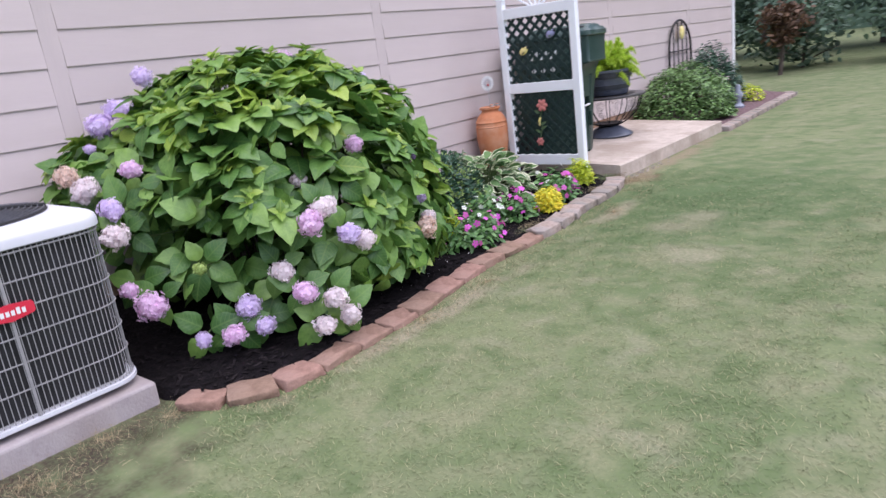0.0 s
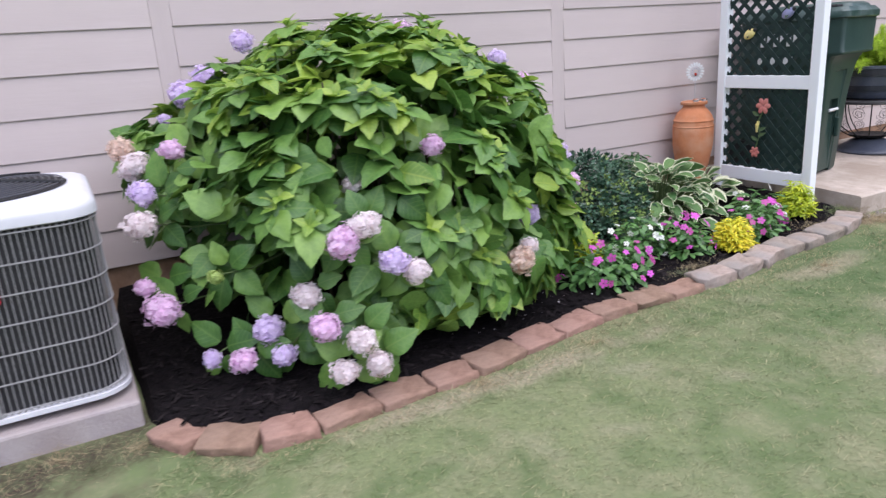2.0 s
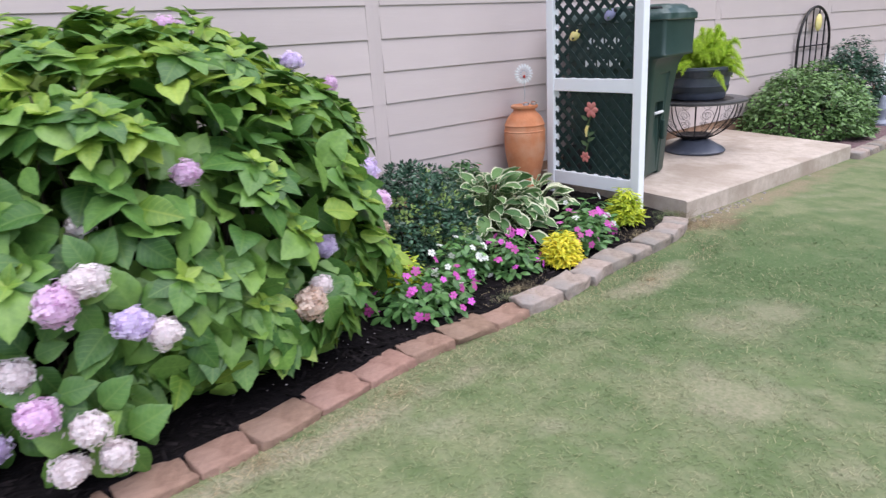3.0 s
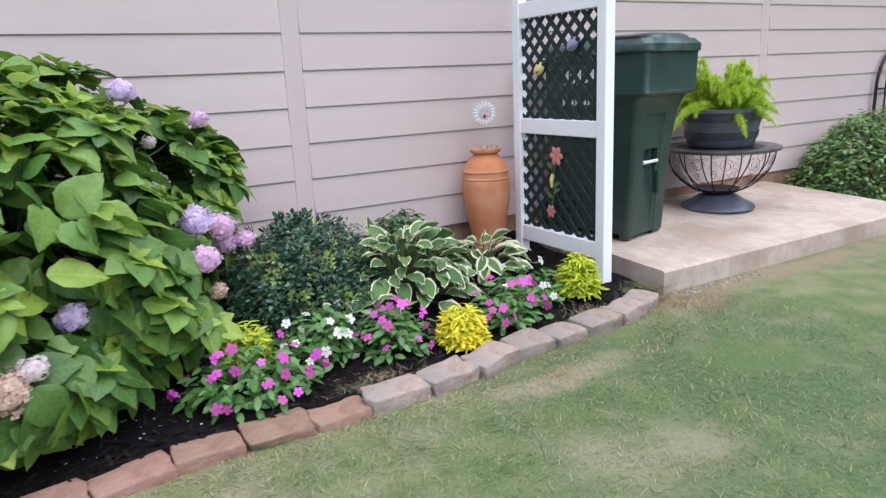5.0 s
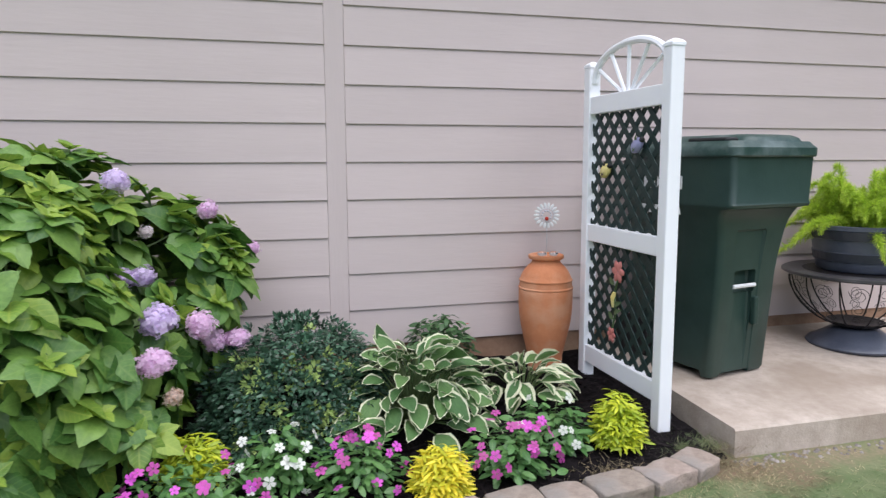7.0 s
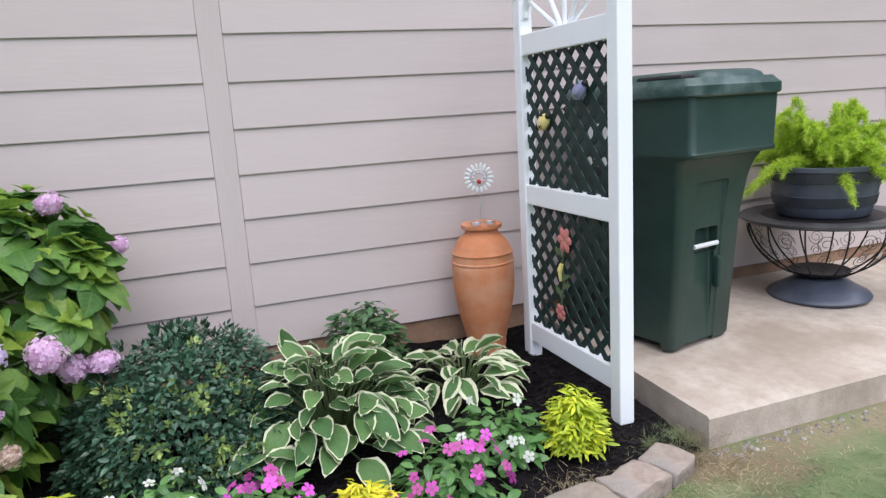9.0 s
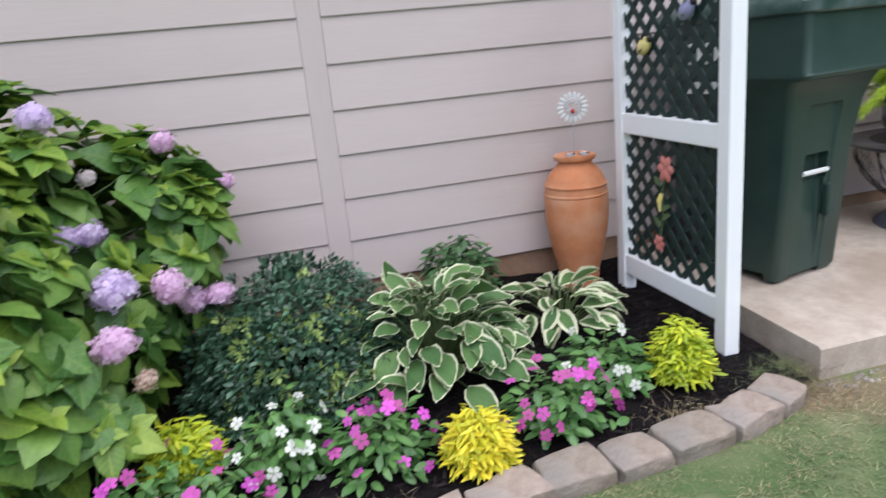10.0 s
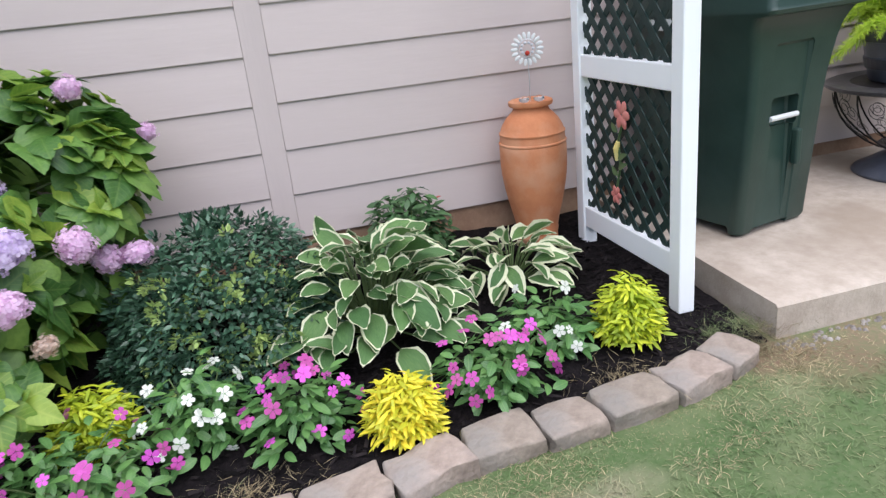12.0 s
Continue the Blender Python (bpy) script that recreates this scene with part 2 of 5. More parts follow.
def lawn_material(name, blades):
    """Turf: two greens in wide drifts, straw-coloured worn patches, bare earth specks."""
    m = bpy.data.materials.new(name)
    m.use_nodes = True
    n, l = m.node_tree.nodes, m.node_tree.links
    bsdf = n["Principled BSDF"]
    geo = n.new("ShaderNodeNewGeometry")

    def noise_of(scale, lo, hi, detail=4.0):
        nz = n.new("ShaderNodeTexNoise")
        nz.inputs["Scale"].default_value, nz.inputs["Detail"].default_value = scale, detail
        l.new(geo.outputs["Position"], nz.inputs["Vector"])
        mr = n.new("ShaderNodeMapRange")
        mr.inputs[1].default_value, mr.inputs[2].default_value = lo, hi
        l.new(nz.outputs["Fac"], mr.inputs[0])
        return mr.outputs[0]

    def blend(fac, a, b):
        mx = n.new("ShaderNodeMix")
        mx.data_type = "RGBA"
        l.new(fac, mx.inputs[0])
        for k, v in ((6, a), (7, b)):
            if isinstance(v, tuple):
                mx.inputs[k].default_value = (*v, 1)
            else:
                l.new(v, mx.inputs[k])
        return mx.outputs[2]

    green = blend(noise_of(0.8, 0.38, 0.64), (0.112, 0.154, 0.062), (0.182, 0.208, 0.100))
    green = blend(noise_of(9.0, 0.45, 0.75), green, (0.202, 0.210, 0.118))
    green = blend(noise_of(3.4, 0.48, 0.68), green, (0.216, 0.219, 0.122))
    green = blend(noise_of(5.3, 0.50, 0.72, 6.0), green, (0.092, 0.132, 0.050))
    worn = blend(noise_of(2.9, 0.60, 0.80, 6.0), green, (0.268, 0.250, 0.168))
    rough_edge = noise_of(5.0, 0.3, 0.7)
    tan, dark = (0.34, 0.285, 0.205), (0.074, 0.124, 0.045)
    for px, py, rx, ry, tone, most in ((-1.9, 7.35, 1.35, 1.55, dark, 0.95), (-1.3, 3.2, 0.9, 0.5, dark, 0.25), (-1.5, 5.9, 0.36, 0.20, tan, 0.55), (-1.85, 6.45, 0.26, 0.16, tan, 0.5), (-1.78, 6.73, 0.18, 0.22, tan, 0.5), (-2.64, 2.35, 0.50, 1.15, (0.052, 0.036, 0.027), 0.97), (-2.74, 2.75, 0.22, 0.75, (0.052, 0.036, 0.027), 0.92), (-2.82, 8.9, 0.13, 1.6, (0.27, 0.20, 0.14), 0.8), (-2.40, 6.75, 0.10, 0.45, tan, 0.75), (-2.34, 4.6, 0.08, 0.9, tan, 0.75), (-2.80, 7.90, 0.20, 0.32, (0.19, 0.125, 0.085), 0.9)):
        sub = n.new("ShaderNodeVectorMath")
        sub.operation = "SUBTRACT"
        sub.inputs[1].default_value = (px, py, GROUND)
        l.new(geo.outputs["Position"], sub.inputs[0])
        div = n.new("ShaderNodeVectorMath")
        div.operation = "DIVIDE"
        div.inputs[1].default_value = (rx, ry, 1)
        l.new(sub.outputs[0], div.inputs[0])
        ln = n.new("ShaderNodeVectorMath")
        ln.operation = "LENGTH"
        l.new(div.outputs[0], ln.inputs[0])
        add = n.new("ShaderNodeMath")
        l.new(ln.outputs["Value"], add.inputs[0])
        l.new(rough_edge, add.inputs[1])
        fade = n.new("ShaderNodeMapRange")
        fade.inputs[1].default_value, fade.inputs[2].default_value, fade.inputs[3].default_value, fade.inputs[4].default_value = 0.75, 1.6, most, 0.0
        l.new(add.outputs[0], fade.inputs[0])
        worn = blend(fade.outputs[0], worn, tone)
    fine = blend(noise_of(60.0, 0.4, 0.85), worn, (0.125, 0.155, 0.076) if not blades else (0.15, 0.18, 0.09))
    if blades:
        hs = n.new("ShaderNodeHueSaturation")
        mr = n.new("ShaderNodeMapRange")
        mr.inputs[3].default_value, mr.inputs[4].default_value = 1.04, 1.40
        l.new(geo.outputs["Random Per Island"], mr.inputs[0])
        l.new(mr.outputs[0], hs.inputs["Value"])
        dry = n.new("ShaderNodeMapRange")
        dry.inputs[1].default_value, dry.inputs[2].default_value, dry.inputs[4].default_value = 0.80, 0.92, 0.75
        l.new(geo.outputs["Random Per Island"], dry.inputs[0])
        l.new(blend(dry.outputs[0], fine, (0.27, 0.245, 0.14)), hs.inputs["Color"])
        fine = hs.outputs[0]
    l.new(fine, bsdf.inputs["Base Color"])
    bsdf.inputs["Roughness"].default_value = 0.85
    bsdf.inputs["Specular IOR Level"].default_value = 0.2
    return m


M["lawn"] = lawn_material("lawn", False)
M["blade"] = lawn_material("grass_blades", True)


# ---- building helpers ----
def part(name, bm, material, parent=None, label=""):
    """Links a bmesh or a mesh as one mesh object under a thing or a part."""
    if isinstance(bm, bmesh.types.BMesh):
        me = bpy.data.meshes.new(name)
        bm.normal_update()
        bm.to_mesh(me)
        bm.free()
    else:
        me = bm
    if material is not None and not me.materials:
        me.materials.append(material)
    ob = new(name, me)
    if parent is not None:
        ob.parent = parent
    if label:
        ob["label"] = label
    return ob


def thing(name, at, label, category, group="", turn=0.0, kind=""):
    ob = new(name)
    ob.empty_display_size = 0.1
    ob.matrix_basis = pose(*at, 0, 0, turn)
    return tagged(ob, label, category, group, kind)


def smooth(ob, on=True):
    for p in ob.data.polygons:
        p.use_smooth = on
    if on:
        ob.data.set_sharp_from_angle(angle=radians(40))
    return ob


def box(x0, x1, y0, y1, z0, z1, bevel=0.0, seg=1):
    bm = bmesh.new()
    bmesh.ops.create_cube(bm, size=1)
    bmesh.ops.scale(bm, vec=(x1 - x0, y1 - y0, z1 - z0), verts=bm.verts)
    bmesh.ops.translate(bm, vec=((x0 + x1) / 2, (y0 + y1) / 2, (z0 + z1) / 2), verts=bm.verts)
    if bevel:
        bmesh.ops.bevel(bm, geom=bm.edges[:], offset=bevel, segments=seg, affect="EDGES", profile=0.5)
    return bm


def ring_loft(rings, close_ends=True):
    """Joins loops of equally many points, from the first to the last."""
    bm = bmesh.new()
    rows = [[bm.verts.new(p) for p in r] for r in rings]
    n = len(rows[0])
    for a, b in zip(rows, rows[1:]):
        for k in range(n):
            bm.faces.new((a[k], a[(k + 1) % n], b[(k + 1) % n], b[k]))
    if close_ends:
        bm.faces.new(rows[0][::-1])
        bm.faces.new(rows[-1])
    bmesh.ops.recalc_face_normals(bm, faces=bm.faces[:])
    return bm


def lathe(profile, n=40):
    """profile: (radius, z) from bottom to top."""
    return ring_loft([[(r * math.cos(k * math.tau / n), r * math.sin(k * math.tau / n), z) for k in range(n)] for r, z in profile])


def rounded(hx, hy, r, z, n=6, cx=0.0, cy=0.0):
    pts = []
    for sx, sy, a0 in ((1, 1, 0), (-1, 1, 90), (-1, -1, 180), (1, -1, 270)):
        for k in range(n + 1):
            a = radians(a0 + 90 * k / n)
            pts.append((cx + sx * (hx - r) + r * math.cos(a), cy + sy * (hy - r) + r * math.sin(a), z))
    return pts


def tube(points, radius, n=6, closed=False):
    """A round bar along points; radius may be a number or one for each point."""
    pts = [Vector(p) for p in points]
    rings = []
    side = None
    for k, p in enumerate(pts):
        a = pts[(k - 1) % len(pts)] if (k or closed) else p
        b = pts[(k + 1) % len(pts)] if (k < len(pts) - 1 or closed) else p
        d = (b - a).normalized()
        if side is None:
            side = d.orthogonal().normalized()
        side = (side - d * side.dot(d)).normalized()
        up = d.cross(side)
        r = radius[k] if isinstance(radius, (list, tuple)) else radius
        rings.append([p + (side * math.cos(j * math.tau / n) + up * math.sin(j * math.tau / n)) * r for j in range(n)])
    if closed:
        rings.append(rings[0])
        bm = ring_loft(rings, False)
        bmesh.ops.remove_doubles(bm, verts=bm.verts, dist=1e-6)
        return bm
    return ring_loft(rings)


def join(bms):
    out = bmesh.new()
    for b in bms:
        me = bpy.data.meshes.new("tmp")
        b.to_mesh(me)
        b.free()
        out.from_mesh(me)
        bpy.data.meshes.remove(me)
    return out


def leaf_shape(w=0.5, fold=0.12, droop=0.18, kind="ovate", fine=False):
    """A leaf 1 long along x with a midrib fold; faces are (corner indices, material slot)."""
    xs = (0.0, 0.16, 0.38, 0.62, 0.84, 1.0)
    hw = {"ovate": (0.03, 0.72, 1.0, 0.84, 0.42, 0.0), "narrow": (0.1, 0.7, 1.0, 0.95, 0.6, 0.0)}[kind]
    if fine:
        xs = (0.0, 0.05, 0.13, 0.24, 0.37, 0.51, 0.65, 0.78, 0.89, 0.96, 1.0)
        hw = (0.04, 0.36, 0.70, 0.94, 1.0, 0.94, 0.76, 0.50, 0.24, 0.09, 0.0)
    v, f = [], []
    for k, (x, h) in enumerate(zip(xs, hw)):
        z = -droop * x * x
        if fine:
            tooth = 0.018 * (-1) ** k if 0 < k < len(xs) - 1 else 0
            side = fold * h * w + 0.012 * math.sin(k * 2.1)
            v += [(x + tooth, h * w / 2, z + side - 0.05 * h * w), (x, h * w / 4, z + side * 0.8), (x, 0, z), (x, -h * w / 4, z + side * 0.8), (x + tooth, -h * w / 2, z + side - 0.05 * h * w)]
        else:
            v += [(x, h * w / 2, z + fold * h * w), (x, 0, z), (x, -h * w / 2, z + fold * h * w)]
    c = 5 if fine else 3
    for k in range(len(xs) - 1):
        a, b = c * k, c * k + c
        f += [((a + q, a + q + 1, b + q + 1, b + q), 0) for q in range(c - 1)]
    return np.array(v), f


def hosta_shape(w=0.62, droop=0.35, band=0.24):
    xs = (0.0, 0.08, 0.26, 0.48, 0.70, 0.88, 0.95, 1.0)
    hw = (0.06, 0.44, 0.86, 1.0, 0.86, 0.48, 0.25, 0.0)
    v, f = [], []
    for k, (x, h) in enumerate(zip(xs, hw)):
        z = 0.10 * math.sin(x * 2.2) - droop * x * x
        wob = 0.025 * (-1) ** k
        inner = max(h - band, h * (0.80 - band))
        v += [(x, h * w / 2, z + 0.09 * h + wob), (x, inner * w / 2, z + 0.05 * h), (x, 0, z), (x, -inner * w / 2, z + 0.05 * h), (x, -h * w / 2, z + 0.09 * h - wob)]
    for k in range(len(xs) - 1):
        a, b = 5 * k, 5 * k + 5
        for j, slot in enumerate((1, 0, 0, 1)):
            if k == len(xs) - 2:
                slot = 1
            f.append(((a + j, a + j + 1, b + j + 1, b + j), slot))
    return np.array(v), f


def scatter(name, shape, mats, materials):
    """One mesh of many copies of a leaf shape, each at its own pose."""
    tv, tf = shape
    mats = np.array([[list(r) for r in m] for m in mats])
    h = np.concatenate([tv, np.ones((len(tv), 1))], 1)
    verts = np.einsum("nij,vj->nvi", mats, h)[:, :, :3].reshape(-1, 3)
    nv, nm = len(tv), len(mats)
    me = bpy.data.meshes.new(name)
    loops = np.concatenate([np.array(f) for f, _ in tf])
    sizes = np.array([len(f) for f, _ in tf])
    slots = np.array([s for _, s in tf])
    all_loops = (loops[None, :] + (np.arange(nm) * nv)[:, None]).ravel()
    all_sizes = np.tile(sizes, nm)
    me.vertices.add(len(verts))
    me.vertices.foreach_set("co", verts.ravel())
    me.loops.add(len(all_loops))
    me.loops.foreach_set("vertex_index", all_loops.astype(np.int32))
    me.polygons.add(len(all_sizes))
    me.polygons.foreach_set("loop_start", (np.cumsum(all_sizes) - all_sizes).astype(np.int32))
    me.polygons.foreach_set("material_index", np.tile(slots, nm).astype(np.int32))
    me.polygons.foreach_set("use_smooth", np.ones(len(all_sizes), dtype=bool))
    for m in materials:
        me.materials.append(m)
    me.uv_layers.new(name="leaf").data.foreach_set("uv", np.tile(tv[loops][:, :2], (nm, 1)).ravel().astype(np.float32))
    me.update(calc_edges=True)
    return me


def leaf_pose(p, along, normal, size):
    x = Vector(along).normalized()
    z = Vector(normal)
    z = (z - x * z.dot(x))
    z = z.normalized() if z.length > 1e-4 else x.orthogonal().normalized()
    y = z.cross(x)
    return Matrix(((x.x * size, y.x * size, z.x * size, p[0]), (x.y * size, y.y * size, z.y * size, p[1]), (x.z * size, y.z * size, z.z * size, p[2]), (0, 0, 0, 1)))


def dome_leaves(rng, n, radii, size, shell=(0.75, 1.0), droop=0.3, wild=0.5, low=-0.1):
    """Poses of leaves through the outer layer of a rounded mound that stands on z = 0."""
    out = []
    while len(out) < n:
        d = Vector((rng.gauss(0, 1), rng.gauss(0, 1), rng.gauss(0, 1))).normalized()
        if d.z < low:
            continue
        k = rng.uniform(*shell)
        k *= 1 + 0.20 * noise.noise(d * 3.0 + Vector((n * 0.01, 0, 0)))
        p = Vector((d.x * radii[0] * k, d.y * radii[1] * k, max(0.01, d.z) * radii[2] * k + 0.02))
        flat = Vector((d.x, d.y, 0)) + Vector((rng.gauss(0, wild), rng.gauss(0, wild), 0))
        if flat.length < 1e-3:
            flat = Vector((1, 0, 0))
        along = flat.normalized() + Vector((0, 0, -droop + rng.gauss(0, 0.25)))
        normal = d * 0.7 + Vector((0, 0, 0.8)) + Vector((rng.gauss(0, wild), rng.gauss(0, wild), rng.gauss(0, wild))) * 0.45
        out.append(leaf_pose(p, along, normal, size * rng.uniform(0.7, 1.2)))
    return out

# ---- setting ----
WALL_X, WALL_END = -4.245, 15.2
EDGE = ((3.297, -2.755), (3.40, -2.575), (3.585, -2.468), (3.788, -2.452), (4.03, -2.472), (4.265, -2.483), (4.475, -2.500), (4.74, -2.540), (4.985, -2.590), (5.235, -2.625), (5.475, -2.635), (5.72, -2.637), (5.94, -2.635), (6.20, -2.645), (6.44, -2.665), (6.67, -2.720), (6.90, -2.732), (7.10, -2.744), (7.34, -2.765), (7.56, -2.825), (7.72, -2.895))


def edge_x(y):
    """Where the middle of the stone edging lies, at y."""
    for (a, xa), (b, xb) in zip(EDGE, EDGE[1:]):
        if y <= b:
            return xa + (xb - xa) * (y - a) / (b - a)
    return EDGE[-1][1]


ground = part("ground", box(-400, 400, -400, 400, GROUND - 0.5, GROUND), M["lawn"])
tagged(ground, "mown green lawn with pale worn patches", "lawn", kind="structure")

wall = part("wall_east", box(WALL_X - 0.25, WALL_X - 0.012, -4.0, WALL_END, 0.245, 2.95), M["batten"])
tagged(wall, "house wall with painted taupe lap siding", "wall", kind="structure")
foot = part("foundation", box(WALL_X - 0.24, WALL_X - 0.008, -4.0, WALL_END - 0.01, -0.4, 0.243), M["brickbase"])
tagged(foot, "brown masonry foundation strip below the siding", "foundation", kind="structure")
wall_end = part("wall_north", box(-12, WALL_X - 0.25, WALL_END - 0.25, WALL_END, -0.4, 2.95), M["batten"])
tagged(wall_end, "plain taupe end wall of the house", "wall", kind="structure")
eave = part("roof_eave", box(-12, WALL_X + 0.35, -4.3, WALL_END + 0.3, 2.95, 3.12), M["trim"])
tagged(eave, "white painted roof eave above the wall", "eave", kind="structure")

# corner board and downspout
trim = part("corner_trim", box(WALL_X - 0.05, WALL_X + 0.018, WALL_END - 0.11, WALL_END + 0.02, 0.2, 2.95, 0.004), M["trim"])
tagged(trim, "white corner board at the end of the house", "trim", kind="structure")

COURSE, BOTTOM = 0.2052, 0.240
BATTENS = [-1.49, 1.10, 3.69, 6.275, 10.43, 13.02]
for y in BATTENS:
    b = part("siding_batten", box(WALL_X - 0.012, WALL_X + 0.006, y, y + 0.105, BOTTOM, 2.95, 0.002), M["batten"], wall)


def board_mesh(length):
    """A lap board: thin at the top, proud at its lower edge."""
    prof = ((-0.012, 0.0), (0.009, 0.0), (0.010, 0.0025), (0.0, COURSE + 0.012), (-0.012, COURSE + 0.012))
    bm = ring_loft([[(x, y, z) for x, z in prof] for y in (0.0, length)])
    me = bpy.data.meshes.new("siding_board")
    bm.to_mesh(me)
    bm.free()
    me.materials.append(M["siding"])
    return me


starts = [-4.0] + [y + 0.106 for y in BATTENS if y > -4.0]
ends = [y - 0.001 for y in BATTENS if y > -4.0] + [WALL_END - 0.115]
rng = random.Random(3)
for a, b in zip(starts, ends):
    if b - a < 0.05:
        continue
    me = board_mesh(b - a)
    for k in range(13):
        ob = part("siding_board", me, None, wall)
        ob.matrix_basis = pose(WALL_X, a, BOTTOM + k * COURSE + rng.uniform(-0.0015, 0.0015), 0, rng.uniform(-0.25, 0.05), 0)

# patio slab, sloping a little away from the house
bm = ring_loft([[(WALL_X - 0.005, y, 0.165), (-2.935, y, 0.102), (-2.925, y, 0.092), (-2.922, y, -0.2), (WALL_X - 0.005, y, -0.2)] for y in (7.885, 7.893, 10.612, 10.62)])
slab = part("patio_slab", bm, M["concrete"])
tagged(slab, "pale brushed concrete patio slab beside the house", "slab", kind="structure")


def slab_z(x):
    return 0.102 + (-2.935 - x) * 0.063 / 1.31


# planting bed
def bed_mesh(y0, y1, x_out, z_in, z_out, step=0.05, seed=0.0):
    bm = bmesh.new()
    rows = []
    ny = int((y1 - y0) / step)
    for j in range(ny + 1):
        y = y0 + (y1 - y0) * j / ny
        xo = x_out(y)
        row = []
        for i in range(31):
            k = i / 30
            x = WALL_X - 0.005 + (xo - WALL_X) * k
            z = z_in + (z_out - z_in) * k ** 0.8 + 0.022 * noise.noise((x * 4, y * 4, seed)) + 0.012 * noise.noise((x * 13, y * 13, seed))
            if i == 30:
                z = -0.06
            row.append(bm.verts.new((x, y, z)))
        rows.append(row)
    for a, b in zip(rows, rows[1:]):
        for i in range(30):
            bm.faces.new((a[i], a[i + 1], b[i + 1], b[i]))
    for row in (rows[0], rows[-1]):
        for v in row:
            v.co.z = -0.06
    bmesh.ops.recalc_face_normals(bm, faces=bm.faces[:])
    return bm


def bed_z(x, y):
    k = max(0.0, min(1.0, (x - WALL_X) / (edge_x(y) - WALL_X)))
    return 0.115 + (0.0 - 0.115) * k ** 0.8


bed = smooth(part("mulch_bed", bed_mesh(3.24, 7.884, edge_x, 0.115, 0.0), M["mulch"]))
tagged(bed, "black wood mulch covering the flower bed", "mulch bed", kind="structure")
bed2 = smooth(part("mulch_bed_far", bed_mesh(10.63, 15.0, lambda y: -2.93 - 0.035 * (y - 10.6) - max(0, y - 14.2) * 0.9, 0.10, 0.02, 0.08, 4.0), M["mulch_red"]))
tagged(bed2, "faded brown mulch bed beyond the patio slab", "mulch bed", kind="structure")

rng = random.Random(11)
chip = (np.array([(-0.5, -0.14, 0), (0.5, -0.1, 0.03), (0.45, 0.14, 0), (-0.5, 0.1, 0.04), (0, 0, 0.12)]), [((0, 1, 4), 0), ((1, 2, 4), 0), ((2, 3, 4), 0), ((3, 0, 4), 0)])
poses = []
for _ in range(5200):
    y = rng.uniform(3.3, 7.8)
    x = rng.uniform(WALL_X + 0.05, edge_x(y) - 0.06)
    z = bed_z(x, y) + 0.022 * noise.noise((x * 4, y * 4, 0)) + 0.012 * noise.noise((x * 13, y * 13, 0)) + 0.004
    a = rng.uniform(0, math.tau)
    poses.append(leaf_pose((x, y, z), (math.cos(a), math.sin(a), rng.gauss(0, 0.25)), (rng.gauss(0, 0.3), rng.gauss(0, 0.3), 1), rng.uniform(0.02, 0.06)))
chips = part("mulch_chips", scatter("mulch_chips", chip, poses, [M["mulch_chip"]]), None)
tagged(chips, "loose dark mulch chips on the bed", "mulch", kind="stuff")


# ---- stone edging ----
def block_mesh(length, depth, seed, material):
    """A tumbled wall block: bevelled, a little crooked, rough in front."""
    r = random.Random(seed)
    bm = box(-depth / 2, depth / 2, -length / 2, length / 2, -0.10, 0.0)
    bmesh.ops.subdivide_edges(bm, edges=bm.edges[:], cuts=2, use_grid_fill=True)
    for v in bm.verts:
        if v.co.x < -depth / 2 + 0.01:
            v.co.y *= 0.93
        v.co += Vector((r.gauss(0, 0.005), r.gauss(0, 0.0035), r.gauss(0, 0.003)))
    edges = [e for e in bm.edges if len(e.link_faces) == 2 and e.calc_face_angle(0) > 0.9]
    bmesh.ops.bevel(bm, geom=edges, offset=0.008, segments=2, affect="EDGES", profile=0.5)
    me = bpy.data.meshes.new("edging_block")
    bm.to_mesh(me)
    bm.free()
    me.materials.append(material)
    for p in me.polygons:
        p.use_smooth = True
    return me


edging = thing("garden_edging", (-2.55, 5.4, GROUND), "curved row of tumbled concrete edging blocks round the bed", "edging")
rng = random.Random(5)
for k, ((a, xa), (b, xb)) in enumerate(zip(EDGE, EDGE[1:])):
    tan = k >= 12
    ln = math.hypot(b - a, xb - xa)
    ob = part("edging_block", block_mesh(ln - (0.010 if tan else 0.005), 0.155, 40 + k, M["block_tan"] if tan else M["block_red"]), None, edging)
    turn = math.degrees(math.atan2(-(xb - xa), b - a))
    ob.matrix_basis = Matrix.Translation((2.55, -5.4, -GROUND)) @ pose((xa + xb) / 2, (a + b) / 2, (0.030 if tan else 0.008) + rng.uniform(-0.005, 0.005), rng.gauss(0, 1.2), rng.gauss(1.0, 2.0), turn + rng.gauss(0, 1.6))
far_edging = thing("garden_edging", (-2.95, 12.5, GROUND), "row of pale edging blocks round the far bed", "edging")
for k in range(15):
    y = 10.75 + k * 0.25
    x = -2.91 - 0.035 * (y - 10.6) - max(0, y - 14.2) * 0.9
    ob = part("edging_block", block_mesh(0.24, 0.15, 90 + k % 4, M["block_tan"]), None, far_edging)
    ob.matrix_basis = Matrix.Translation((2.95, -12.5, -GROUND)) @ pose(x, y, 0.03, 0, 0, 2 if y < 14.2 else 42)


